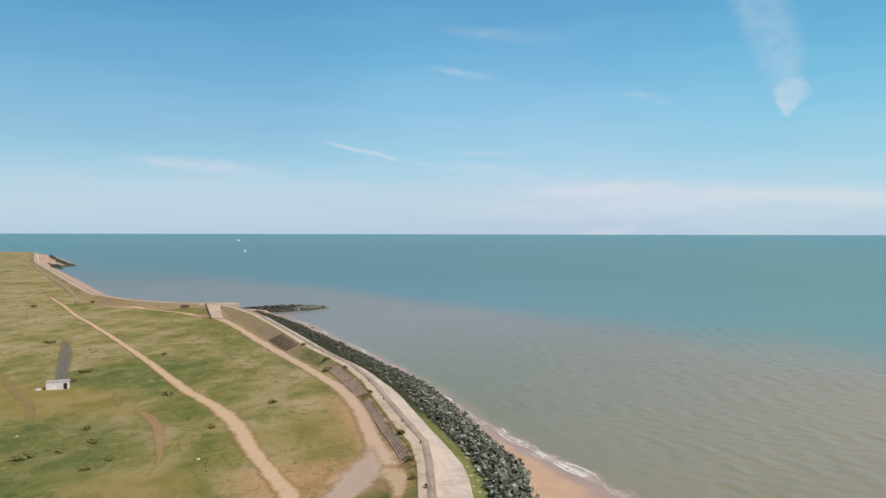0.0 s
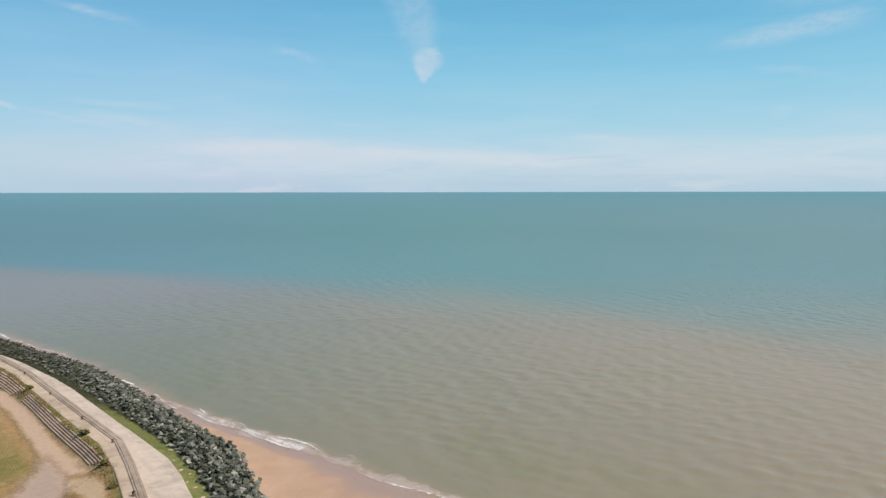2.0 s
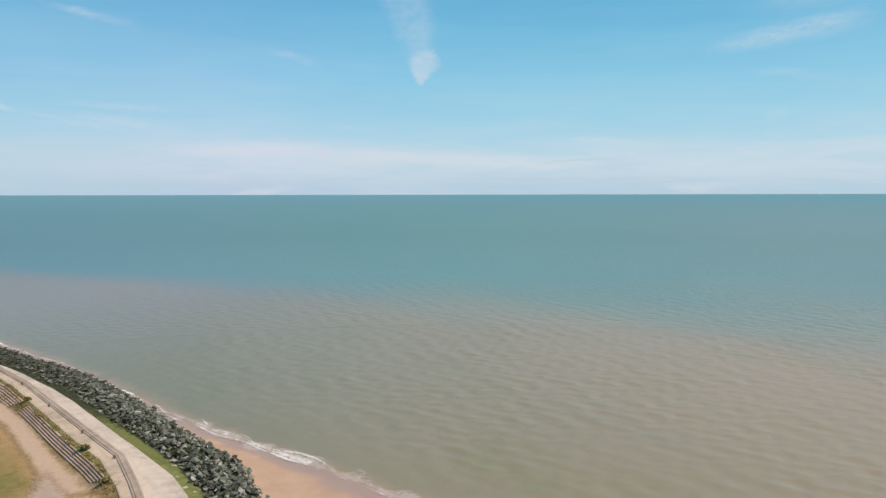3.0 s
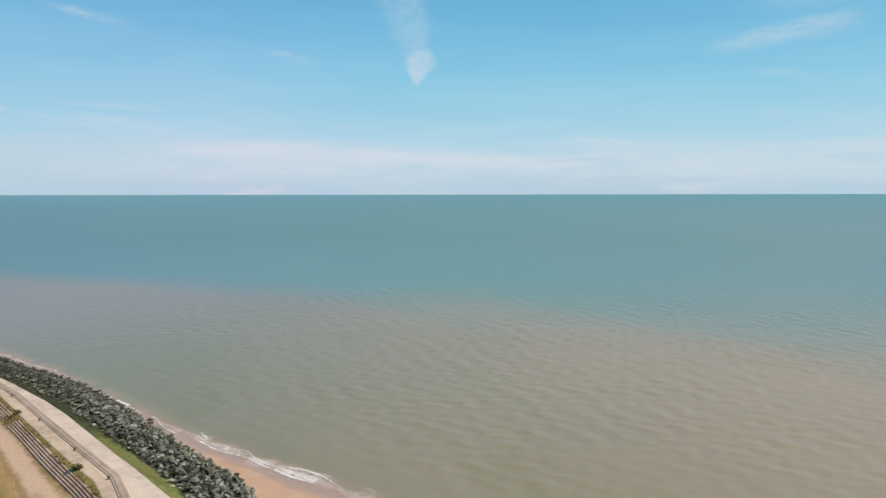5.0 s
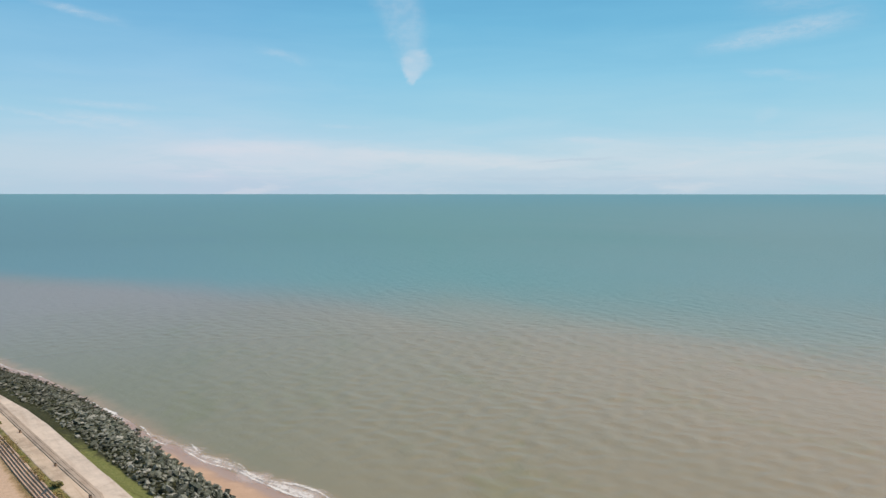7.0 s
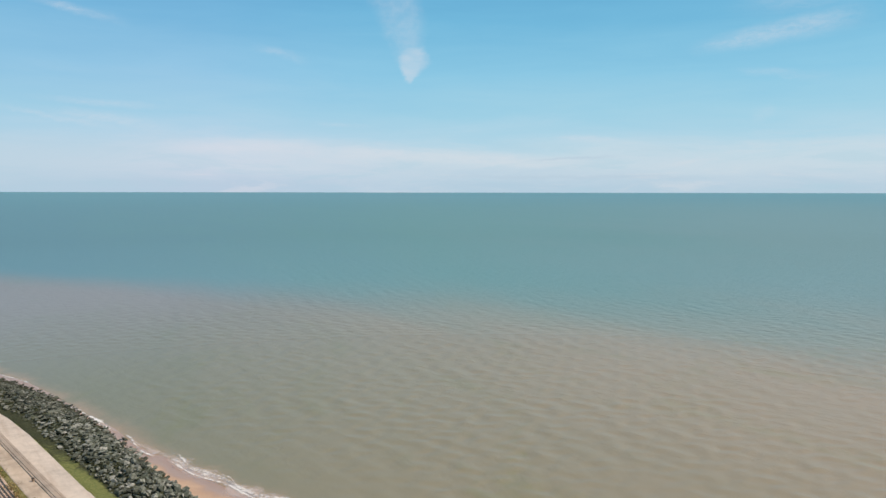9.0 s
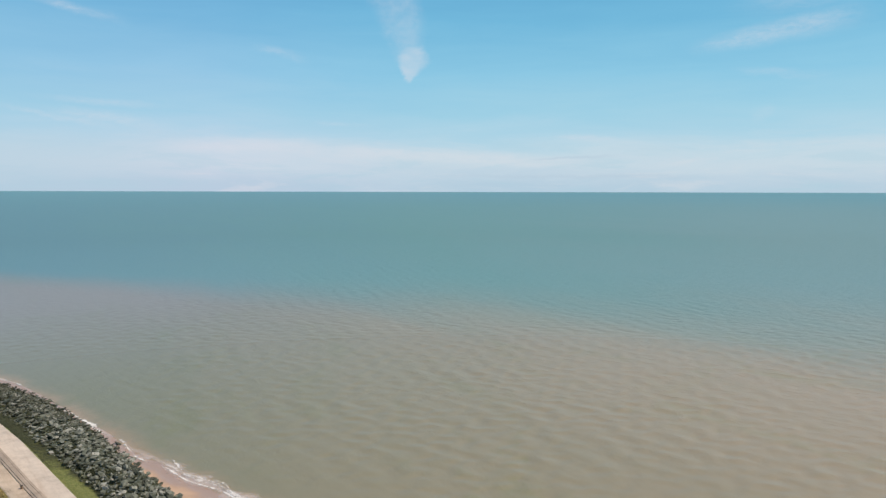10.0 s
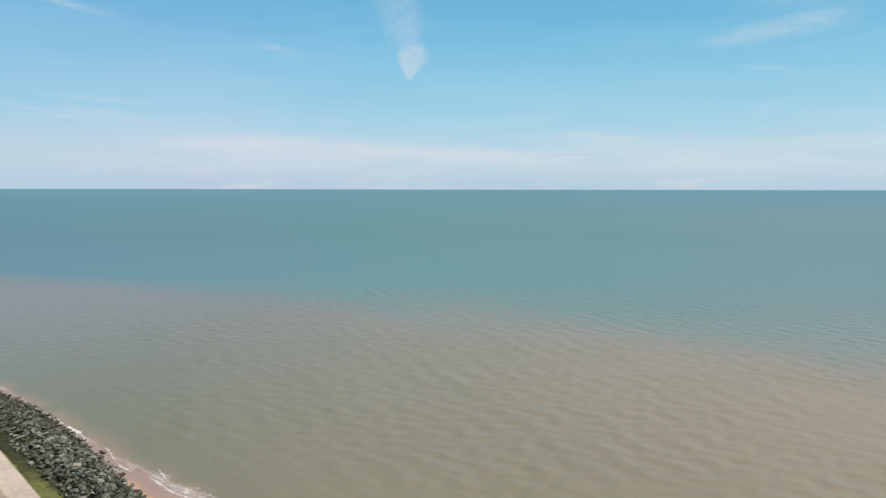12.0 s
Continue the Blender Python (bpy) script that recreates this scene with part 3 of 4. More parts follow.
def build_ground():
    us = [-5000, -2500, -1200, -700, -450, -320, -250, -200] + list(np.arange(-170, -40, 3.0)) + list(np.arange(-40, -14, 1.4)) + \
         list(np.arange(-14, -5, 0.7)) + list(np.arange(-5, -1.2, 0.3)) + [-1.2, -0.3, 0.3, 2, 3, 3.4, 4.0, 4.4, 4.8, 5.4, 6.2, 7, 8.5, 10.5, 12]
    ys = [-4000, -2000, -1000, -500, -250, -120] + list(np.arange(-80, 50, 8.0)) + list(np.arange(50, 300, 1.5)) + list(np.arange(300, 700, 8.0)) + \
         [720, 760, 800, 830, 850, 865, 880, 905, 930, 965, 1000, 1050, 1100, 1200]
    verts, dry, lush, pale, bank, strip, mown = [], [], [], [], [], [], []
    for y in ys:
        wx, k = float(wall_x(y)), float(slant(y))
        for u in us:
            x = wx + u * k
            z = profile(u, y) + uneven(x, y) * float(np.interp(u, [-16, -8], [1, 0]))
            verts.append((x, y, max(z, ramp_fill(x, y)) if u < -2.5 else z))
            worn = smoothstep(u, -11, -7) * (1 - smoothstep(u, -4.2, -3.2)) * (1 - smoothstep(y, 112, 140) * 0.75)
            worn = max(worn, 1 - smoothstep(math.hypot((x + 14) / 1.3, y - 83), 4, 11))
            worn = max(worn, 0.35 * smoothstep(u, -18, -8) * (1 - smoothstep(u, -4.2, -3.2)) * (1 - smoothstep(y, 112, 140)))
            worn = max(worn, (0.3 + 0.1 * smoothstep(y, 185, 215)) * smoothstep(u, -9, -7) * (1 - smoothstep(u, -3, -2.4)))
            dry.append(0.9 * worn * (1 - 0.95 * (1 - smoothstep(math.hypot((x + 9) / 1.3, y - 75.6), 2, 4.5))))
            edge = 2.5 * noise.noise(Vector((x * 0.12, y * 0.12, 8)))
            mown.append(max(0.95 * (1 - smoothstep(math.hypot((x + 72) / 24, (y - 121 - 0.35 * (-x - 62)) / 11) * 10 + edge, 8.5, 11)),
                            0.8 * (1 - smoothstep(math.hypot((x + 35) / 8, (y - 80) / 6) * 10 + edge, 7, 12)),
                            0.5 * (1 - smoothstep(math.hypot((x + 20) / 8, (y - 100) / 14) * 10 + edge, 6, 12))))
            strip.append(smoothstep(u, 2, 4) * (1 - smoothstep(u, 7.2, 8.4)))
            bank.append(smoothstep(y, 145, 175) * (1 - 0.75 * smoothstep(y, 280, 310)) * smoothstep(u, -9, -6.5) * (1 - smoothstep(u, -2.6, -1.6)))
            pale.append(max(smoothstep(-x, 45, 110) * smoothstep(y, 118, 160), 0.9 * smoothstep(-u, 8, 12) * (1 - smoothstep(-u, 18, 28)) * (1 - smoothstep(y, 150, 185))))
            lush.append(max(smoothstep(u, 2, 4.5) * (1 - smoothstep(u, 6.8, 8)) * (1 - smoothstep(y, 240, 262)), 0.9 * smoothstep(-x - y * 0.25, 12, 24) * (1 - smoothstep(y, 98, 116)),
                            0.85 * (1 - smoothstep(math.hypot((x + 60) / 15, (y - 147) / 17) * 10 + edge, 6, 12)),
                            0.8 * (1 - smoothstep(math.hypot((x + 9) / 1.3, y - 75.6), 2.5, 5)), 0.7 * (1 - smoothstep(math.hypot((x + 30) / 1.5, (y - 160) / 2), 2, 6))))
    ob = new("ground", mesh_of("ground", verts, grid_faces(len(ys), len(us)), GRASS, True, dry=dry, lush=lush, pale=pale, bank=bank, strip=strip, mown=mown))
    tagged(ob, "rough coastal grassland with green and straw patches", "grassland", kind="structure")
    # the beach carries on from the foot of the wall out under the sea
    ys = [-4000, -1000, -300, -120] + list(np.arange(-80, 60, 6.0)) + list(np.arange(60, 300, 1.5)) + list(np.arange(300, 720, 8.0)) + [760, 800, 850, 880, 930, 1000, 1200]
    verts = []
    vs = np.linspace(0, 1, 26)
    for y in ys:
        s = float(shore(y))
        for v in vs:
            d0 = 11.5 if y < 262 else float(slab_width(y)) + 0.15
            d = d0 + (s + 30 - d0) * v
            z = profile(d, y) + 0.05 * noise.noise(Vector((d * 0.3, y * 0.15, 3)))
            verts.append((at_wall(d, y), y, z + 0.03))
    ob = new("beach", mesh_of("beach", verts, grid_faces(len(ys), len(vs)), BEACH, True))
    tagged(ob, "orange sandy beach, wet and darker at the water", "beach", kind="structure")


WAVES = []
for i in range(30):
    length = 1.25 * 1.052 ** i
    turn = radians(247 + random.gauss(0, 52 if length < 2.6 else 36))
    WAVES.append((math.sin(turn) * 2 * math.pi / length, math.cos(turn) * 2 * math.pi / length, random.uniform(0, 6.28), 0.0033 * length ** 0.8 * min(1.0, (length / 2.4) ** 1.5), length))


def build_sea():
    bearings = sorted(set(list(np.arange(-180, -37, 5.0)) + list(np.arange(-37, 63, 0.18)) + list(np.arange(63, 181, 5.0))))
    radii, r = [], 10.0
    while r < 420:
        radii.append(r)
        r *= 1.0042 if r > 60 else 1.08
    while r < 9000:
        radii.append(r)
        r *= 1.06
    radii.append(9000)
    b, q = np.meshgrid(np.radians(bearings), np.array(radii))
    x, y = q * np.sin(b), q * np.cos(b)
    z = np.zeros_like(x)
    group = np.vectorize(lambda u, v: noise.noise(Vector((u * 0.012, v * 0.012, 1))))(x, y)
    patch = np.vectorize(lambda u, v: noise.noise(Vector((u * 0.035, v * 0.02, 6))))(x, y)
    for kx, ky, phase, high, length in WAVES:
        fade = np.clip(1.7 - q * 0.0125 / length, 0, 1) * np.clip(1.5 - q / 330, 0.2, 1)
        wave = np.sin(kx * x + ky * y + phase + 2.2 * group)
        z += high * fade * (wave + 0.35 * wave * np.abs(wave)) * np.clip(0.95 + 0.6 * group + 0.7 * patch, 0.5, 1.9)
    out = (x - wall_x(y)) / slant(y) - shore(y)
    z *= np.clip(out / 14, 0.06, 1) * (0.5 + 0.5 * np.clip((x + 0.1 * y) / 60, 0, 1))
    # silt along the coast ends in a slanting front
    front = np.interp(x, [-700, -300, -190, -55, -27, 26, 69, 102, 129, 147, 175, 240, 600], [1000, 640, 540, 395, 348, 284, 232, 190, 152, 122, 88, 30, -150])
    wide = np.interp(x, [-400, -200, -100, 0, 60, 110, 200], [260, 120, 40, 32, 60, 115, 180])
    silt = np.clip(0.5 - (y - front) / (2 * wide), 0, 1)
    silt *= np.interp(x, [-260, -70, 10], [0.5, 0.72, 1.0])
    tan = np.clip((x - 0.25 * (y - 100)) / 130 + 0.1, 0, 1)
    near = np.clip(1.25 - q / 420, 0, 1)
    east = np.clip((np.degrees(b) + 8) / 66, 0, 1)
    rows, cols = x.shape
    verts = np.stack([x, y, z], -1).reshape(-1, 3)
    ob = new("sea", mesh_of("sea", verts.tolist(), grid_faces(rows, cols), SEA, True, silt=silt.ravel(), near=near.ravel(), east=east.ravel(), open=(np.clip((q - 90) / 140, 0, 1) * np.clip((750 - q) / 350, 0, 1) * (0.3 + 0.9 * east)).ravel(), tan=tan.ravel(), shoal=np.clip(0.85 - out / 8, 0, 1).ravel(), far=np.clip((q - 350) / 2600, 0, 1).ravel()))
    tagged(ob, "calm silty sea, brown inshore and teal farther out", "sea", kind="structure")


build_ground()
build_sea()

# ---------------------------------------------------------------- promenade
coast_ys = sorted(set(steps_of(-80, 940, 2.0) + [82.8, 88.4, 101.3]))
sweep("promenade_slab", coast_ys, lambda y: [(0.48, 2.0), (0.48, 3.42), (slab_width(y) - 0.08, 3.36), (slab_width(y), 3.28), (slab_width(y) + 0.05, 2.0)],
      SLAB, "pale concrete lower promenade along the sea wall", "promenade")
sweep("promenade_walkway", coast_ys, lambda y: [(-walk_width(y) - 0.1, 3.2), (-walk_width(y) - 0.1, 4.5), (-walk_width(y), 4.54), (-0.4, 4.54), (-0.4, 3.2)],
      WALK, "sandy concrete upper walkway behind the parapet", "walkway")
sweep("parapet_wall", coast_ys, lambda y: [(-0.4, 2.6), (-0.4, 4.6), (-0.37, 4.63), (-0.2, 4.635), (-0.18, 4.68), (-0.15, 4.7), (0.18, 4.71), (0.2, 4.69), (0.24, 4.69), (0.26, 4.715), (0.47, 4.72), (0.51, 4.68), (0.51, 2.6)],
      PARAPET, "low broad weathered concrete wall with a flat coping", "sea wall")

# ---------------------------------------------------------------- terraces and bank
def flight(y0, y1, rows=5, rise=0.19, top=4.32):
    """A long flight of concrete steps down the land side of the bank, each step a part."""
    holder = tagged(new("long_steps"), "long flight of worn concrete steps down from the walkway", "steps", kind="structure")
    for r in range(rows):
        z = top - rise * r
        start = y0 + 0.37 * r
        ys = [start + (y1 - start) * i / 50 for i in range(51)]
        verts = []
        for y in ys:
            head, tread = float(bank_head(y)), float(np.interp(y, [122, 133], [0.23, 0.33]))
            d0, d1 = -head - tread * (r + 1) + 0.1, -head - tread * r + 0.16
            sag = 0.015 * noise.noise(Vector((y * 0.6, r, 2)))
            verts += [(at_wall(d, y), y, h + sag) for d, h in ((d0, z - 0.5), (d0, z - 0.025), (d0 + 0.025, z), (d1, z), (d1, z - 0.5))]
        faces = [(i * 5 + j, i * 5 + (j + 1) % 5, (i + 1) * 5 + (j + 1) % 5, (i + 1) * 5 + j) for i in range(50) for j in range(5)]
        faces += [(4, 3, 2, 1, 0), tuple(50 * 5 + k for k in range(5))]
        ob = new("step", mesh_of("step", verts, faces, STEP))
        ob.parent = holder
    return holder


flight(88.2, 120)
flight(122.6, 149.5, 6)


def bank_wall(y):
    """A low dividing wall that runs down the bank."""
    bm = bmesh.new()
    foot = float(bank_foot(y))
    ring = []
    for d, lead in ((-float(bank_head(y)) - 0.1, 0.0), (-foot - 0.2, -0.6)):
        z = profile(d, y)
        for off in (-0.22, 0.22):
            for h in (-0.4, 0.42):
                ring.append(bm.verts.new((at_wall(d, y) + off * 0.5, y + lead + off, z + h)))
    for f in ((0, 2, 3, 1), (4, 5, 7, 6), (0, 1, 5, 4), (2, 6, 7, 3), (1, 3, 7, 5), (0, 4, 6, 2)):
        bm.faces.new([ring[k] for k in f])
    bmesh.ops.recalc_face_normals(bm, faces=bm.faces[:])
    bmesh.ops.bevel(bm, geom=bm.edges[:], offset=0.03, segments=1, affect="EDGES")
    ob = part("bank_wall", bm, BAULK, None)
    return tagged(ob, "low dark timber baulk laid down the bank", "timber baulk", "baulks on the bank")


for k in range(7):
    bank_wall(174.5 + k * 2.6)

# ---------------------------------------------------------------- paths
ribbon("crest_path", [(-86, 251, 2.0), (-75, 241.5, 2.4), (-62.3, 219.5, 2.0), (-45.4, 185, 2.0), (-36.5, 167.5, 1.9), (-27.8, 150.5, 1.8), (-19.1, 132.5, 1.8), (-14.4, 119.5, 1.9),
                      (-11.3, 107, 1.9), (-9.0, 97, 2.0), (-7.8, 91, 3.1), (-7.2, 85, 3.7), (-7.0, 79, 3.4)], PATH_DUST, "trodden sandy path along the foot of the bank", category="path")
ribbon("field_path", [(-203, 365, 1.4), (-165, 307.5, 1.3), (-140, 270.5, 1.2), (-121, 242, 1.2), (-85.2, 191, 1.2), (-58, 148.5, 1.4), (-46, 130, 1.6), (-37, 117.5, 1.85), (-32.5, 110.3, 1.9),
                      (-29.2, 104, 1.9), (-24.2, 93, 1.7), (-21.4, 87.5, 1.6), (-18.2, 81.1, 1.7), (-16.4, 77.6, 1.8), (-14, 66, 1.8), (-12, 45, 1.7), (-10, 5, 1.7), (-9, -55, 1.7)],
       PATH_SAND, "pale sandy footpath worn across the grass", category="path", fade=80)
ribbon("middle_path", [(-146, 285, 0.9), (-139, 282.2, 1.0), (-125.5, 276.2, 1.0), (-112.3, 270.5, 1.1), (-98.4, 261.3, 1.2), (-86.7, 251, 1.7), (-75.5, 240, 2.0)], PATH_SAND, "pale sandy footpath to the foot of the ramp", category="path")
ribbon("far_path", [(-390, 680, 1.4), (-352, 620, 1.5), (-256, 468, 1.4), (-197, 375.7, 1.3), (-169, 331, 1.3), (-153.8, 306, 1.1), (-146, 290, 1.2), (-141.5, 280, 1.0)], PATH_FAINT, "faint sandy footpath running towards the far point", lift=0.3, category="path", fade=22)
ribbon("gravel_track", [(-14.6, 66, 2.0), (-12.6, 73, 2.0), (-11.3, 77, 2.1), (-10.2, 80.5, 2.5), (-9.4, 84.5, 3.0), (-9.2, 88.5, 2.5), (-9.2, 93, 1.7), (-9.5, 98, 0.9)], PATH_GRAVEL, "grey gravel track meeting the sandy path", lift=0.09, category="track")
ribbon("side_path", [(-18, 79, 3.4), (-14, 81.5, 3.4), (-10.2, 84.5, 3.4), (-7.4, 85.5, 3.4), (-5.3, 82.4, 2.0), (-4.7, 78, 1.6), (-4.7, 70, 1.4)], PATH_SAND, "sandy spur up to the walkway", lift=0.07, category="path")
ribbon("bare_patch", [(-50, 117, 0.8), (-45.3, 111, 1.3), (-42.0, 106, 1.3), (-39.4, 100.5, 1.0), (-36.8, 94, 0.7), (-35.2, 89.5, 0.5), (-34.2, 82.4, 0.35)], PATH_EARTH, "orange bare earth worn in the grass", category="bare earth", fade=6)
ribbon("asphalt_track", [(-70.5, 132.5, 1.2), (-74.5, 141.7, 1.4), (-80, 152.5, 1.7), (-85, 163, 1.8), (-93, 179, 1.5), (-101, 193, 1.0)], PATH_ASPHALT, "short dark track of old asphalt behind the shelter", category="track")
for line in ([(-92, 150, 1.0), (-84, 139, 1.0), (-77, 129.7, 1.0), (-69, 120.3, 1.0), (-62.6, 109.7, 0.9), (-60, 103, 0.8)], [(-60, 132, 0.8), (-57, 126.5, 0.9), (-55, 122.5, 0.9), (-53.3, 119, 0.8), (-51, 114, 0.8)]):
    ribbon("worn_trail", line, TRAIL, "faint worn trail in the grass", lift=0.06, category="path", fade=7)

# ramp from the field down to the sea wall, with its side wall and landing
def ramp_z(x, y):
    return max(float(np.interp(y, [241, 264], [2.55, 4.28])), ground_z(x, y)) + 0.02


def ramp_edge(y):
    return float(np.interp(y, [240, 267], [-76.4, -87.0]))


verts = []
for i in range(15):
    y = 240 + 27 * i / 14
    for u in (0.0, 0.33, 0.66, 1.0):
        x = ramp_edge(y) + u * float(np.interp(y, [240, 254, 267], [3.8, 4.2, 5.2]))
        verts.append((x, y, ramp_z(x, y) + 0.06))
tagged(new("ramp", mesh_of("ramp", verts, grid_faces(15, 4), RAMP, True)), "pale concrete ramp up to the promenade", "ramp", kind="structure")
bm = bmesh.new()
for i in range(9):
    y = 240.5 + 26 * i / 8
    x = ramp_edge(y) - 0.2
    z = ramp_z(x + 0.4, y)
    for off in (-0.15, 0.15):
        for h in (-1.0, 0.32):
            bm.verts.new((x + off, y + off * 0.4, z + h))
bm.verts.ensure_lookup_table()
for i in range(8):
    a, b = i * 4, i * 4 + 4
    for p, q in ((0, 1), (1, 3), (3, 2), (2, 0)):
        bm.faces.new([bm.verts[a + p], bm.verts[b + p], bm.verts[b + q], bm.verts[a + q]])
bm.faces.new([bm.verts[k] for k in (0, 1, 3, 2)]), bm.faces.new([bm.verts[32 + k] for k in (0, 2, 3, 1)])
bmesh.ops.recalc_face_normals(bm, faces=bm.faces[:])
tagged(part("ramp_wall", bm, BAULK, None), "dark weathered concrete wall beside the ramp", "low wall", kind="structure")
bm = bmesh.new()
box(bm, -89, -76.5, 265, 273.5, 1.4, 4.4, 0.12)
tagged(part("landing", bm, RAMP, None), "pale concrete landing at the head of the ramp", "landing", kind="structure")

# ---------------------------------------------------------------- foam at the water's edge
def water_top(x, y):
    d = (x - float(wall_x(y))) / float(slant(y))
    return max(profile(d, y) + 0.02, 0.03)


def foam_line(y0, y1, out, wide, lift=0.05, step=2.0, sway=0.8, mat=FOAM, label="thin white foam where small waves break"):
    line, y = [], y0
    while y <= y1:
        d = float(shore(y)) + out + sway * noise.noise(Vector((y * 0.13, out, 7)))
        line.append((at_wall(d, y), y, wide * (0.6 + 1.1 * abs(noise.noise(Vector((y * 0.21, out, 2)))))))
        y += step
    return ribbon("foam", line, mat, label, lift=lift, kind="stuff", category="foam", height=water_top, across=8, step=0.8, spread=1.0)


SPENT = "thin pinkish wash of spent waves"
foam_line(40, 130, 0.7, 4.2, 0.05, mat=WASH, label=SPENT)
foam_line(40, 140, 0.1, 1.5, 0.08, step=1.4, sway=1.3)
foam_line(88, 124, 0.5, 3.2, 0.1, step=1.4, sway=1.6, mat=LACE)
foam_line(84, 112, 1.8, 1.3, 0.11, step=1.1, sway=4.2, mat=LACE)
foam_line(100, 127, 1.6, 1.4, 0.12, step=1.4, sway=2.0, mat=LACE)
foam_line(128, 266, 0.3, 1.5, 0.1)
foam_line(282, 600, 0.3, 3.6, 0.1, step=8.0, sway=1.0, mat=WASH, label=SPENT)


# ---------------------------------------------------------------- rock armour
def rock_mesh(seed):
    rng = random.Random(seed)
    bm = bmesh.new()
    sx, sy, sz = rng.uniform(0.95, 1.4), rng.uniform(0.65, 1.0), rng.uniform(0.42, 0.72)
    for k in range(8 if seed % 3 == 0 else 0):
        bm.verts.new(((k % 2 - 0.5) * sx * rng.uniform(0.4, 1.05), (k // 2 % 2 - 0.5) * sy * rng.uniform(0.4, 1.05), (k // 4 - 0.5) * sz * rng.uniform(0.5, 1.1)))
    for _ in range(rng.randint(2, 4) if seed % 3 == 0 else rng.randint(8, 11)):
        v = Vector((rng.gauss(0, 1), rng.gauss(0, 1), rng.gauss(0, 0.7))).normalized() * rng.uniform(0.5, 0.62)
        bm.verts.new((v.x * sx, v.y * sy, v.z * sz))
    bmesh.ops.convex_hull(bm, input=bm.verts[:])
    loose = [v for v in bm.verts if not v.link_faces]
    bmesh.ops.delete(bm, geom=loose, context="VERTS")
    me = bpy.data.meshes.new("boulder")
    bm.normal_update()
    bm.to_mesh(me)
    bm.free()
    me.materials.append(ROCK)
    return me


ROCKS = [rock_mesh(100 + k) for k in range(18)]
ROCK_DATA = [(np.array([v.co[:] for v in me.vertices]), [tuple(p.vertices) for p in me.polygons]) for me in ROCKS]


def rock_pose(x, y, z, size, rng):
    lean = 0.48 if y < 112 else 0.24
    turn = Euler((rng.gauss(0, lean), rng.gauss(0, lean), rng.uniform(0, 6.28)))
    k = size * rng.uniform(0.85, 1.2)
    flat = 1.0 if y < 112 else 0.72
    return Matrix.LocRotScale((x, y, z), turn, (k / flat ** 0.6, k / flat ** 0.4, k * flat))


def heap(name, spots, label, near, parent=None):
    """Boulders: those named near as parts of their own, the rest joined into one mesh."""
    holder = tagged(new(name), label, "rocks", kind="structure")
    verts, faces, count = [], [], 0
    rng = random.Random(len(spots))
    for x, y, z, size in sorted(spots, key=lambda p: -p[2]):
        k, m = rng.randrange(len(ROCKS)), rock_pose(x, y, z, size, rng)
        if near(x, y) and count < 300:
            ob = new("boulder", ROCKS[k])
            ob.parent, ob.matrix_basis = holder, m
            count += 1
            continue
        v, f = ROCK_DATA[k]
        first = len(verts)
        verts += (v @ np.array(m.to_3x3()).T + np.array(m.translation)).tolist()
        faces += [tuple(first + i for i in p) for p in f]
    if verts:
        weed = [0.36 * smoothstep(v[1], 92, 125) + 0.53 * smoothstep(v[1], 132, 185) + 0.5 * (1 - smoothstep(v[2], 0.2, 1.0)) * smoothstep(v[1], 110, 130) for v in verts]
        ob = new("boulders", mesh_of("boulders", verts, faces, ROCK, weed=[min(0.85, k) for k in weed]))
        ob.parent = holder
        tagged(ob, kind="stuff")
    return holder


def rubble():
    """The stony bed under the boulders, dark with weed and painted gap shade."""
    ys = steps_of(-40, 262, 1.0, (40, 160))
    verts, bare = [], []
    for y in ys:
        back = float(np.interp(y, [86, 100], [6.2, float(slab_width(y)) + 0.1]))
        for j in range(15):
            d = back + (float(np.interp(y, [74, 87, 95, 103, 112, 125, 150, 185, 220], [11.2, 12.0, 12.5, 12.9, 13.1, 13.7, 14.4, 14.9, 13.4])) - back) * j / 14
            verts.append((at_wall(d, y), y, max(profile(d, y), -0.3) + (-0.3 if j == 0 else 0.08 + 0.1 * smoothstep(d, 10, 11.5)) + 0.12 * noise.noise(Vector((d * 0.9, y * 0.9, 1)))))
            # painted contact shade: darker towards the boulders, and farther along the wall
            bare.append(max(0.9 * smoothstep(y, 98, 132), smoothstep(d, 5.3, 6.2)))
    tagged(new("rubble_bed", mesh_of("rubble_bed", verts, grid_faces(len(ys), 15), RUBBLE, True, bare=bare)), "weedy rubble between the boulders and the wall, darkened for the shade there", "rubble", kind="structure")


rubble()


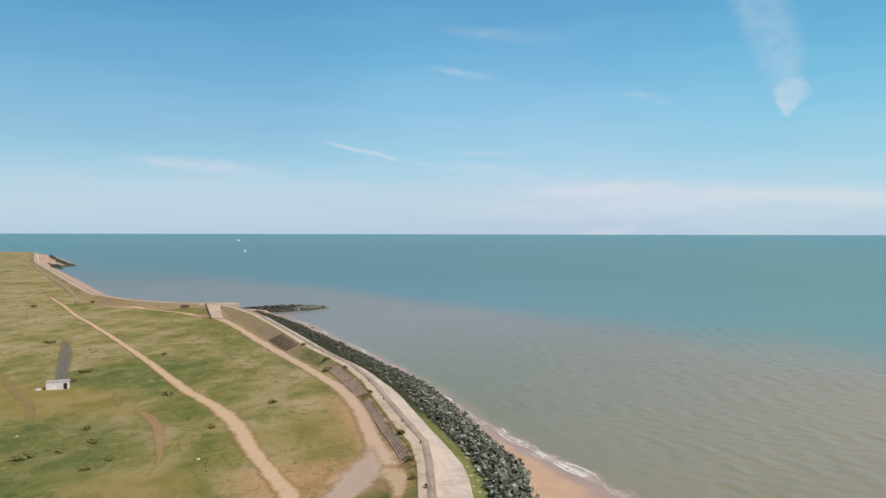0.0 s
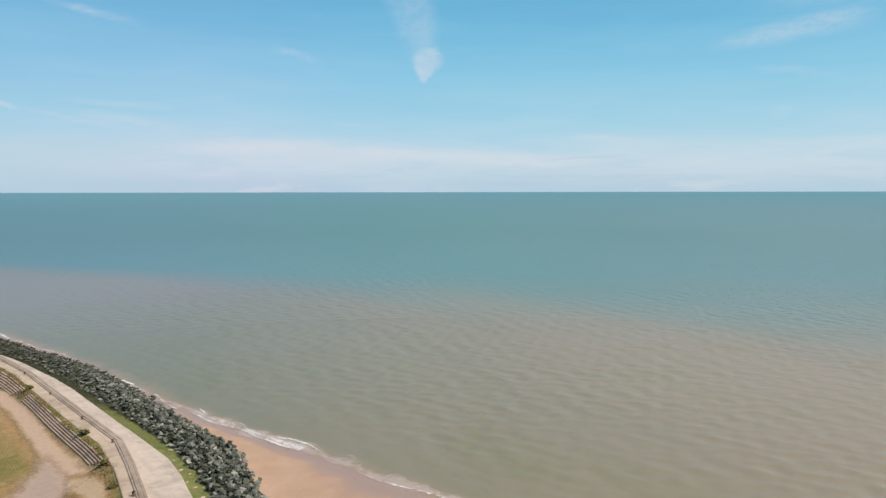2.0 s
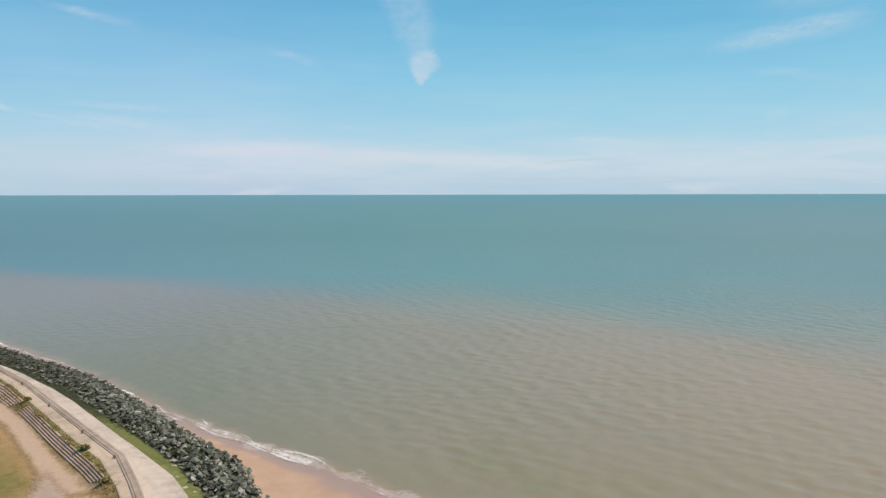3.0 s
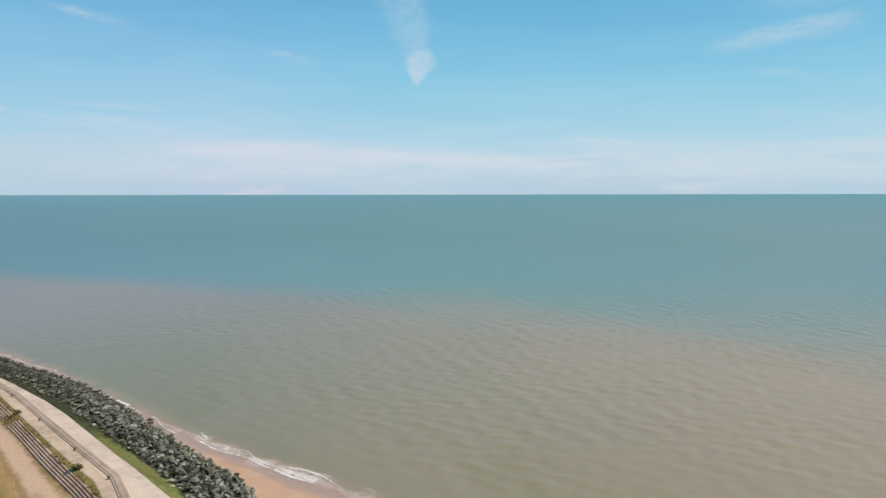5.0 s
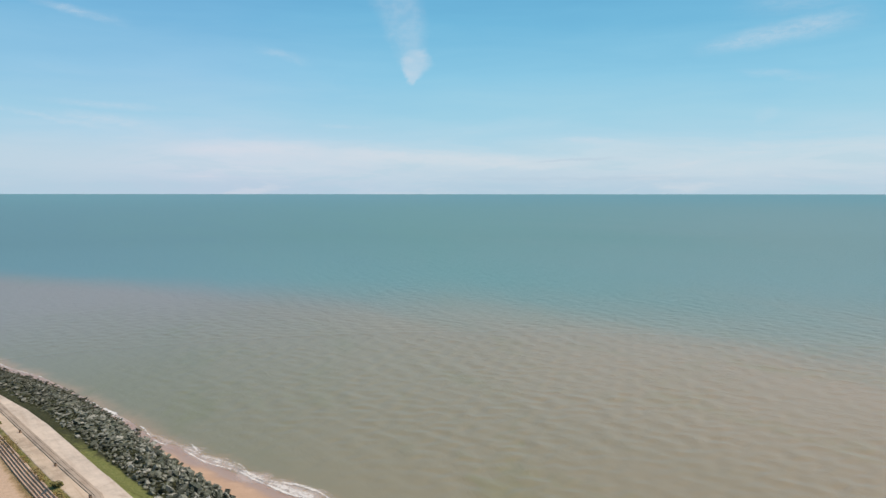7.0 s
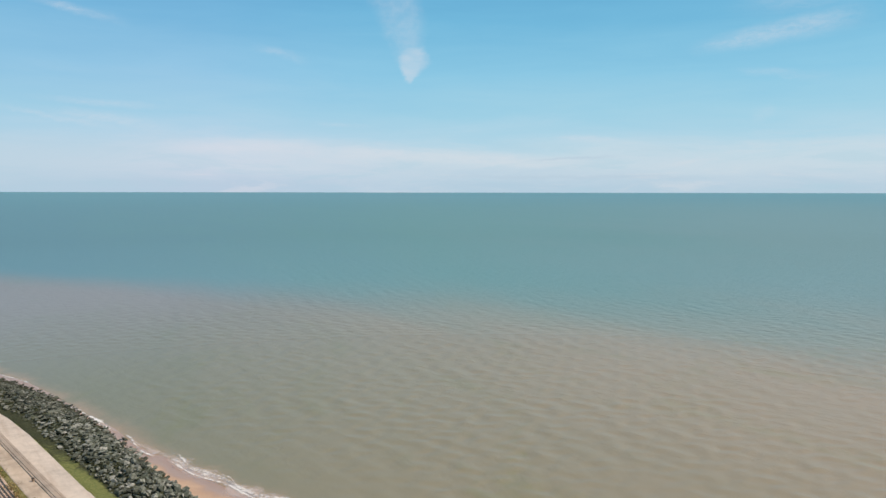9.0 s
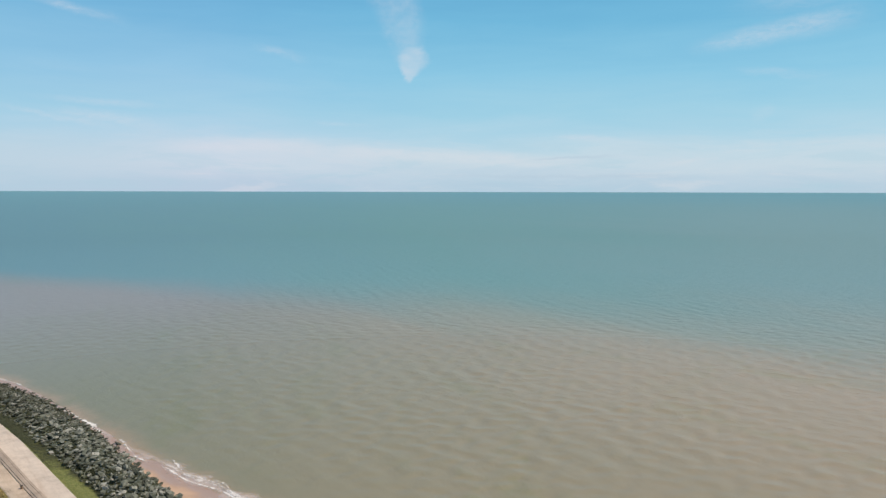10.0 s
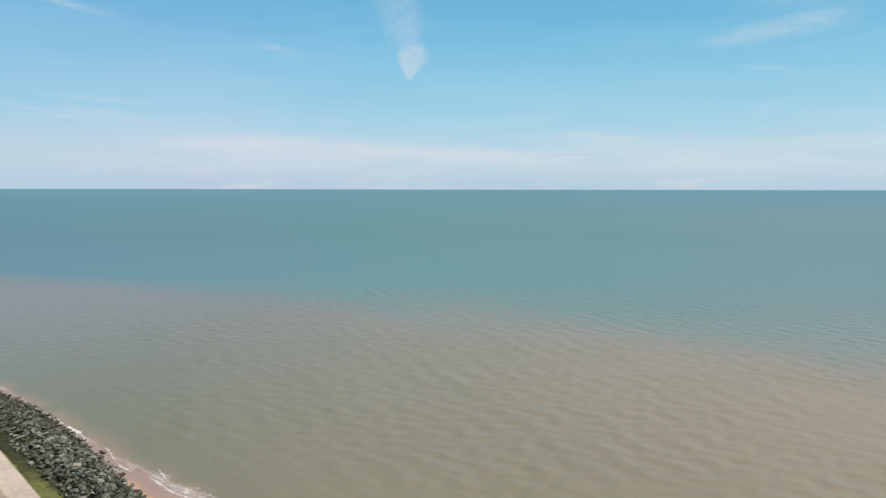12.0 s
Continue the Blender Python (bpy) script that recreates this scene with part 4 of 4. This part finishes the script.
def armour_spots():
    rng = random.Random(4)
    spots, y = [], -40.0
    while y < 263:
        back = float(np.interp(y, [75, 86, 96, 104, 121, 131, 150, 260], [6.9, 6.6, 6.1, 6.0, 6.1, 5.8, 5.3, 5.3]))
        front = float(np.interp(y, [74, 87, 95, 103, 112, 125, 150, 185, 220], [11.3, 12.4, 12.9, 13.2, 13.5, 14.2, 14.9, 15.5, 14.0])) + 0.5 * noise.noise(Vector((y * 0.2, 0, 9)))
        d = back
        while d < front:
            yy, dd = y + rng.uniform(-0.35, 0.35), d + rng.uniform(-0.3, 0.3)
            mound = float(np.interp(y, [120, 170], [0.55, 0.2])) * math.sin(math.pi * min(1, max(0, (dd - back) / (front - back)))) ** 0.6
            size = rng.choice((0.32, 0.4, 0.48, 0.56, 0.66, 0.82, 1.1)) * float(np.interp(y, [88, 104, 116], [0.82, 0.7, 0.62]))
            spots.append((at_wall(dd, yy), yy, profile(dd, yy) + mound + rng.uniform(-0.12, 0.42) * float(np.interp(y, [130, 170], [1, 0.6])), size))
            d += 0.46 if 70 < y < 165 else 0.62
        y += 0.47 if 70 < y < 165 else 0.64
    # strays on the sand
    for _ in range(9):
        yy = rng.uniform(108, 250)
        dd = float(np.interp(yy, [78, 95, 120], [12.6, 13.4, 13.8])) + abs(rng.gauss(0, 0.9))
        spots.append((at_wall(dd, yy), yy, max(profile(dd, yy), -0.1) + 0.1, rng.uniform(0.5, 0.9)))
    return spots


def mound_spots(spine, gap, size, seed):
    """spine: points (x, y, half width, height)."""
    rng = random.Random(seed)
    spots = []
    for a, b in zip(spine, spine[1:]):
        a, b = np.array(a), np.array(b)
        run = float(np.hypot(*(b - a)[:2]))
        side = np.array([(b - a)[1], -(b - a)[0]]) / run
        for i in range(int(run / gap)):
            p = a + (b - a) * (i * gap / run)
            u = -1.0
            while u <= 1.0:
                q = p[:2] + side * u * p[2] + np.array([rng.uniform(-0.4, 0.4), rng.uniform(-0.4, 0.4)]) * gap
                spots.append((q[0], q[1], p[3] * (1 - abs(u) ** 1.6) - 0.1 + rng.uniform(0, 0.4), size * rng.uniform(0.7, 1.3)))
                u += gap / p[2]
    return spots


ARMOUR = armour_spots()
RUNS = [-50.0, 79.0] + [79.0 + 8.6 * k for k in range(1, 7)] + [270.0]
for lo, hi in zip(RUNS, RUNS[1:]):
    run = [p for p in ARMOUR if lo <= p[1] < hi]
    heap("rock_armour", run, "bank of dark grey granite boulders below the promenade", lambda x, y, single=hi - lo < 10: single)
heap("rock_groyne", mound_spots([(-77, 275, 2.5, 2.2), (-72, 280, 3.5, 1.9), (-66, 286, 6.5, 1.7), (-58, 292, 7.5, 1.3), (-52, 296.5, 5, 0.6), (-48.5, 300, 2.5, 0.0)], 0.8, 0.95, 5),
     "dark rock groyne reaching out into the shallow sea", lambda x, y: x > -59 and y > 284)
heap("far_rock_groyne", mound_spots([(-458, 850, 1.6, 1.0), (-412, 772, 2.0, 1.1), (-364, 694, 2.6, 1.0), (-326, 636, 3.2, 0.7), (-316, 620, 2.0, 0.0)], 1.6, 1.6, 6) +
     mound_spots([(-338, 634, 1.6, 0.9), (-326, 622, 2.2, 0.8), (-318, 616, 1.6, 0.1)], 1.6, 1.5, 7) + mound_spots([(-347, 640, 1.5, 1.6), (-322, 606, 2, 1.2), (-305, 580, 1.2, 0.8)], 1.8, 1.7, 8),
     "distant rock groyne enclosing a patch of beach at the far point", lambda x, y: False)
ribbon("sand_spit", [(-62, 302, 3.0), (-56.5, 303, 4.0), (-52.5, 301.5, 4.5), (-50, 298.5, 4.0), (-50.5, 295, 3.0), (-54, 291.5, 2.5), (-60, 286, 2.0)], SPIT, "low wet sand round the head of the groyne", height=lambda x, y: 0.14, category="sand bar")
bm = bmesh.new()
box(bm, -366, -346, 649, 651.5, 0.2, 2.3, 0.15)
tagged(part("cross_wall", bm, SLAB, None), "pale concrete cross wall at the far point", "sea wall", kind="structure")


# ---------------------------------------------------------------- plants
def clump(rng, verts, faces, x, y, z, wide, high, blades):
    """Leaning blades from one root."""
    for _ in range(blades):
        a, r = rng.uniform(0, 6.28), wide * math.sqrt(rng.random())
        bx, by = x + r * math.cos(a), y + r * math.sin(a)
        lean, h, t = rng.uniform(0, 0.5) * high, high * rng.uniform(0.5, 1.1), rng.uniform(0.08, 0.2) * high + 0.03
        ca, sa = math.cos(a + 1.57), math.sin(a + 1.57)
        k = len(verts)
        verts += [(bx - t * ca, by - t * sa, z - 0.05), (bx + t * ca, by + t * sa, z - 0.05),
                  (bx + lean * math.cos(a) + t * 0.5 * ca, by + lean * math.sin(a) + t * 0.5 * sa, z + h), (bx + lean * math.cos(a) - t * 0.5 * ca, by + lean * math.sin(a) - t * 0.5 * sa, z + h)]
        faces.append((k, k + 1, k + 2, k + 3))


def weeds():
    rng = random.Random(8)
    verts, faces = [], []
    for _ in range(950):
        y = rng.uniform(84, 150)
        d = -0.5 * (float(walk_width(y)) + float(bank_head(y))) - 0.05 + rng.gauss(0, 0.22)
        if noise.noise(Vector((y * 0.25, 0, 4))) < -0.08:
            continue
        clump(rng, verts, faces, at_wall(d, y), y, max(profile(d, y), 4.15), 0.28, rng.uniform(0.04, 0.12), 8)
    for _ in range(90):
        y = rng.uniform(80, 88)
        d = -1.6 - rng.random() * float(np.interp(y, [82, 84.5, 87, 88], [0.7, 2.4, 1.8, 0.5]))
        clump(rng, verts, faces, at_wall(d, y), y, profile(d, y), 0.35, rng.uniform(0.05, 0.16), 8)
    # weeds that have spread over the steps
    for _ in range(330):
        y = rng.uniform(118.5, 150)
        if not 119.5 < y < 124 and noise.noise(Vector((y * 0.3, 0, 11))) < 0.12:
            continue
        u = rng.random()
        d = -float(bank_head(y)) - u * float(bank_foot(y) - bank_head(y))
        clump(rng, verts, faces, at_wall(d, y), y, 4.3 - 1.1 * u, 0.3, rng.uniform(0.05, 0.2), 7)
    tagged(new("weeds", mesh_of("weeds", verts, faces, WEED)), "dry weeds growing between the walkway and the steps", "weeds", kind="stuff")


TRODDEN = [(-140, 270.5), (-121, 242), (-85.2, 191), (-58, 151.5), (-41.2, 125.5), (-33.5, 111.5), (-28.4, 101.5), (-22.8, 89.5), (-17.2, 78), (-12, 45)]


def near_path(x, y):
    """Whether a spot lies on the worn footpath over the field."""
    p = Vector((x, y))
    for a, b in zip(TRODDEN, TRODDEN[1:]):
        a, b = Vector(a), Vector(b)
        k = min(1, max(0, (p - a).dot(b - a) / (b - a).length_squared))
        if (p - a - (b - a) * k).length < 2.6:
            return True
    return False


def tussocks():
    rng = random.Random(9)
    verts, faces = [], []
    for _ in range(9000):
        y = rng.uniform(60, 300)
        d = -8 - 150 * rng.random()
        x = at_wall(d, y)
        if noise.noise(Vector((x * 0.05, y * 0.05, 11))) + 0.3 * noise.noise(Vector((x * 0.2, y * 0.2, 3))) < 0.08 or d > -12 or near_path(x, y):
            continue
        clump(rng, verts, faces, x, y, ground_z(x, y), rng.uniform(0.4, 1.3), rng.uniform(0.08, 0.26), 11)
    tagged(new("tussocks", mesh_of("tussocks", verts, faces, TUSSOCK)), "tufts of rough grass scattered over the field", "grass", kind="stuff")


def shrub(x, y, z, wide, high, seed, label):
    rng = random.Random(seed)
    holder = tagged(new("shrub"), label, "shrub", "shrubs in the rough grass")
    holder.location = (x, y, z)
    bm = bmesh.new()
    for k in range(4):
        a = rng.uniform(0, 6.28)
        tip = Vector((math.cos(a) * wide * 0.3, math.sin(a) * wide * 0.3, high * 0.7))
        side = Vector((-math.sin(a), math.cos(a), 0)) * 0.04
        v = [bm.verts.new(p) for p in (side - Vector((0, 0, 0.1)), -side - Vector((0, 0, 0.1)), tip - side * 0.4, tip + side * 0.4)]
        bm.faces.new(v)
    part("stems", bm, BROWN, holder)
    verts, faces = [], []
    lumps = [(rng.uniform(-0.3, 0.3) * wide, rng.uniform(-0.3, 0.3) * wide, rng.uniform(0.2, 0.7) * high, rng.uniform(0.18, 0.32) * wide) for _ in range(8)]
    for _ in range(320):
        lx, ly, lz, lr = rng.choice(lumps)
        v = Vector((rng.gauss(0, 1), rng.gauss(0, 1), rng.gauss(0, 0.8))).normalized() * lr * rng.uniform(0.6, 1.05)
        c = Vector((lx, ly, max(0.05, lz + v.z * high / wide)))
        c.x, c.y = c.x + v.x, c.y + v.y
        q = Euler((rng.uniform(-1, 1), rng.uniform(-1, 1), rng.uniform(0, 6.28))).to_matrix()
        s, k = rng.uniform(0.06, 0.13) * (0.6 + wide * 0.5), len(verts)
        verts += [tuple(c + q @ Vector(p)) for p in ((-s, 0, 0), (0, -s * 0.6, 0), (s, 0, s * 0.3), (0, s * 0.6, 0))]
        faces.append((k, k + 1, k + 2, k + 3))
    me = mesh_of("leaves", verts, faces, LEAF)
    ob = new("leaves", me)
    ob.parent = holder
    return holder


weeds()
tussocks()
for k, (x, y, wide, high) in enumerate(((-5.7, 97.4, 1.2, 0.8), (-4.0, 87.1, 1.1, 0.7), (-3.3, 80.3, 0.8, 0.6), (-12.2, 121.7, 1.0, 0.7), (-19.2, 143.6, 1.2, 0.7), (-24.6, 153.9, 1.8, 0.8), (-33.2, 172.5, 1.1, 0.7))):
    shrub(x, y, max(ground_z(x, y), 4.2), wide, high, 40 + k, "small green shrub in the weeds by the walkway")
for k, (x, y, wide, high) in enumerate(((-28.1, 120, 1.6, 0.5), (-52.7, 90.3, 2.6, 0.6), (-49.1, 92.8, 1.2, 0.5), (-47.0, 97.0, 1.3, 0.5), (-50.9, 103.7, 1.6, 0.5),
                                        (-48.0, 126.6, 2.2, 0.6), (-33.5, 104.8, 1.0, 0.6), (-72.4, 147.0, 2.6, 0.6), (-64.4, 167.4, 1.2, 0.7), (-70, 137, 2.2, 0.6),
                                        (-41.5, 90, 1.0, 0.35), (-42.7, 86.2, 1.2, 0.35), (-23.4, 148, 2.8, 0.6), (-101.5, 187.1, 3.0, 0.7), (-154, 273.9, 3.0, 0.8), (-140.8, 292.0, 2.2, 1.1))):
    shrub(x, y, ground_z(x, y), wide, high, 60 + k, "low dark green shrub in the rough field grass")


# ---------------------------------------------------------------- shelter, bins, boats
def shelter(x, y, turn):
    holder = tagged(new("shelter"), "small whitewashed concrete shelter standing in the field", "shelter")
    holder.matrix_basis = pose(x, y, ground_z(x, y) - 0.05, 0, 0, turn)
    bm = bmesh.new()
    box(bm, -2.1, 1.05, -1.2, -1.0, 0, 1.5), box(bm, 1.75, 2.1, -1.2, -1.0, 0, 1.5), box(bm, 1.05, 1.75, -1.2, -1.0, 1.3, 1.5)
    box(bm, -2.1, -1.9, -1.0, 1.2, 0, 1.5), box(bm, 1.9, 2.1, -1.0, 1.2, 0, 1.5), box(bm, -1.9, 1.9, 1.0, 1.2, 0, 1.5)
    holder.scale = (0.9, 0.9, 0.9)
    part("wall", bm, HUT_WALL, holder)
    part("roof", box(bmesh.new(), -2.16, 2.16, -1.26, 1.26, 1.5, 1.6, 0.03), HUT_ROOF, holder, "flat grey concrete roof slab")
    part("floor_slab", box(bmesh.new(), -2.2, 2.2, -1.35, 1.35, -0.3, 0.04), STEP, holder)
    # a near-black panel paints the shade inside the open doorway
    part("door", box(bmesh.new(), 1.05, 1.75, -1.06, -1.02, 0.04, 1.3), DARK, holder, "near-black panel for the shade in the open doorway")
    return holder


shelter(-69.9, 131.6, 23)
bm = bmesh.new()
box(bm, -0.5, 0.5, -0.3, 0.3, 0, 0.35, 0.12)
for v in bm.verts:
    v.co += Vector((0.06, 0.04, 0.05)) * noise.noise(v.co * 3)
block = part("white_block", bm, WHITE, None)
block.location = (-72.4, 129.6, ground_z(-72.4, 129.6) - 0.03)
tagged(block, "small white block lying beside the shelter", "block")


def litter_bin():
    holder = tagged(new("litter_bin"), "short brown litter bin against the parapet", "bin", "bins along the parapet")
    body = part("body", tube(bmesh.new(), 0.17, 0.19, 0.03, 0.48, 16), BROWN, holder)
    part("rim", tube(bmesh.new(), 0.21, 0.21, 0.48, 0.53, 16), DARK, body, "dark rim")
    part("foot", tube(bmesh.new(), 0.14, 0.14, 0.0, 0.03, 12), DARK, holder)
    return holder


first = litter_bin()
spots = [pose(at_wall(-0.56, y), y, 4.54) @ Matrix.Scale(0.8, 4) for y in (76.7, 92.8, 103.3, 117, 131)]
first.matrix_basis = spots[0]
for m in spots[1:]:
    copy_thing(first, m)


def sailing_boat():
    holder = tagged(new("sailing_boat"), "small white sailing boat far out on the sea", "boat", "boats at sea")
    bm = bmesh.new()
    rings = []
    for t, beam, sheer in ((-1, 0.75, 0.9), (-0.5, 1.1, 0.8), (0.2, 1.15, 0.85), (0.75, 0.6, 1.0), (1, 0.05, 1.2)):
        rings.append([bm.verts.new((t * 3.6, s * beam * k, z)) for s, k, z in ((-1, 1, sheer), (-1, 0.6, -0.2), (1, 0.6, -0.2), (1, 1, sheer))])
    for a, b in zip(rings, rings[1:]):
        for j in range(4):
            bm.faces.new((a[j], a[(j + 1) % 4], b[(j + 1) % 4], b[j]))
    bm.faces.new(rings[0]), bm.faces.new(rings[-1][::-1])
    part("hull", bm, WHITE, holder)
    part("mast", tube(bmesh.new(), 0.06, 0.04, 0.6, 9.0, 8, 0.5), WHITE, holder)
    for label, corners in (("mainsail", ((0.4, 0, 1.6), (-3.2, 0.5, 1.6), (-1.2, 0.55, 4.6), (0.42, 0, 8.8))), ("jib", ((3.5, 0, 1.1), (0.7, 0.4, 1.5), (0.65, 0.2, 4.5), (0.6, 0, 7.6)))):
        bm = bmesh.new()
        a = [bm.verts.new(p) for p in corners]
        b = [bm.verts.new((x, y + 0.05, z)) for x, y, z in corners]
        bm.faces.new(a), bm.faces.new(b[::-1])
        for j in range(4):
            bm.faces.new((a[j], b[j], b[(j + 1) % 4], a[(j + 1) % 4]))
        part(label, bm, CREAM, holder)
    return holder


boat = sailing_boat()
boat.matrix_basis = pose(-557, 1983, 0, 0, 0, 35) @ Matrix.Scale(0.8, 4)
copy_thing(boat, pose(-281.6, 1036, 0, 0, 0, 200) @ Matrix.Scale(0.55, 4))


# ---------------------------------------------------------------- pale stones on the grass strip
rng = random.Random(21)
for k in range(9):
    y = 79 + k * 1.9 + rng.uniform(-0.6, 0.6)
    d = rng.uniform(5.0, 6.1)
    bm = bmesh.new()
    box(bm, -0.45, 0.45, -0.25, 0.25, -0.1, 0.12, 0.07)
    for v in bm.verts:
        v.co += Vector((0.1, 0.08, 0.03)) * noise.noise(v.co * 2.5 + Vector((k, 0, 0)))
    stone = part("flat_stone", bm, SLAB, None)
    stone.matrix_basis = pose(at_wall(d, y), y, profile(d, y) + 0.04, rng.uniform(-5, 5), rng.uniform(-5, 5), rng.uniform(0, 180)) @ Matrix.Scale(rng.uniform(0.35, 0.65), 4)
    tagged(stone, "flat pale stone lying in the grass strip", "stone", "pale stones by the rocks")


for k, (x, y, size, label) in enumerate(((-18.4, 133.6, 0.8, "pale stone lying at the foot of the bank"), (-17.9, 135.2, 0.6, "pale stone lying at the foot of the bank"),
                                         (-30.7, 90.6, 0.6, "flat pale stone lying in the rough field grass"), (-58.8, 99.8, 0.6, "flat pale stone lying in the rough field grass"))):
    bm = bmesh.new()
    box(bm, -0.45, 0.45, -0.3, 0.3, -0.15, 0.2, 0.09)
    for v in bm.verts:
        v.co += Vector((0.12, 0.1, 0.06)) * noise.noise(v.co * 2.5 + Vector((k, 5, 0)))
    stone = part("pale_stone", bm, SLAB, None)
    stone.matrix_basis = pose(x, y, ground_z(x, y) + 0.03, 0, 0, 37 * k) @ Matrix.Scale(size, 4)
    tagged(stone, label, "stone")


# ---------------------------------------------------------------- timber box on the bank
holder = tagged(new("timber_box"), "brown timber storage box at the foot of the bank", "storage box")
holder.matrix_basis = pose(-94.3, 265.6, ground_z(-94.3, 265.6) - 0.05, 0, 0, 12)
part("body", box(bmesh.new(), -1.5, 1.5, -0.5, 0.5, 0.0, 0.95, 0.03), BAULK, holder)
part("lid", box(bmesh.new(), -1.58, 1.58, -0.58, 0.58, 0.95, 1.05, 0.02), BAULK, holder)
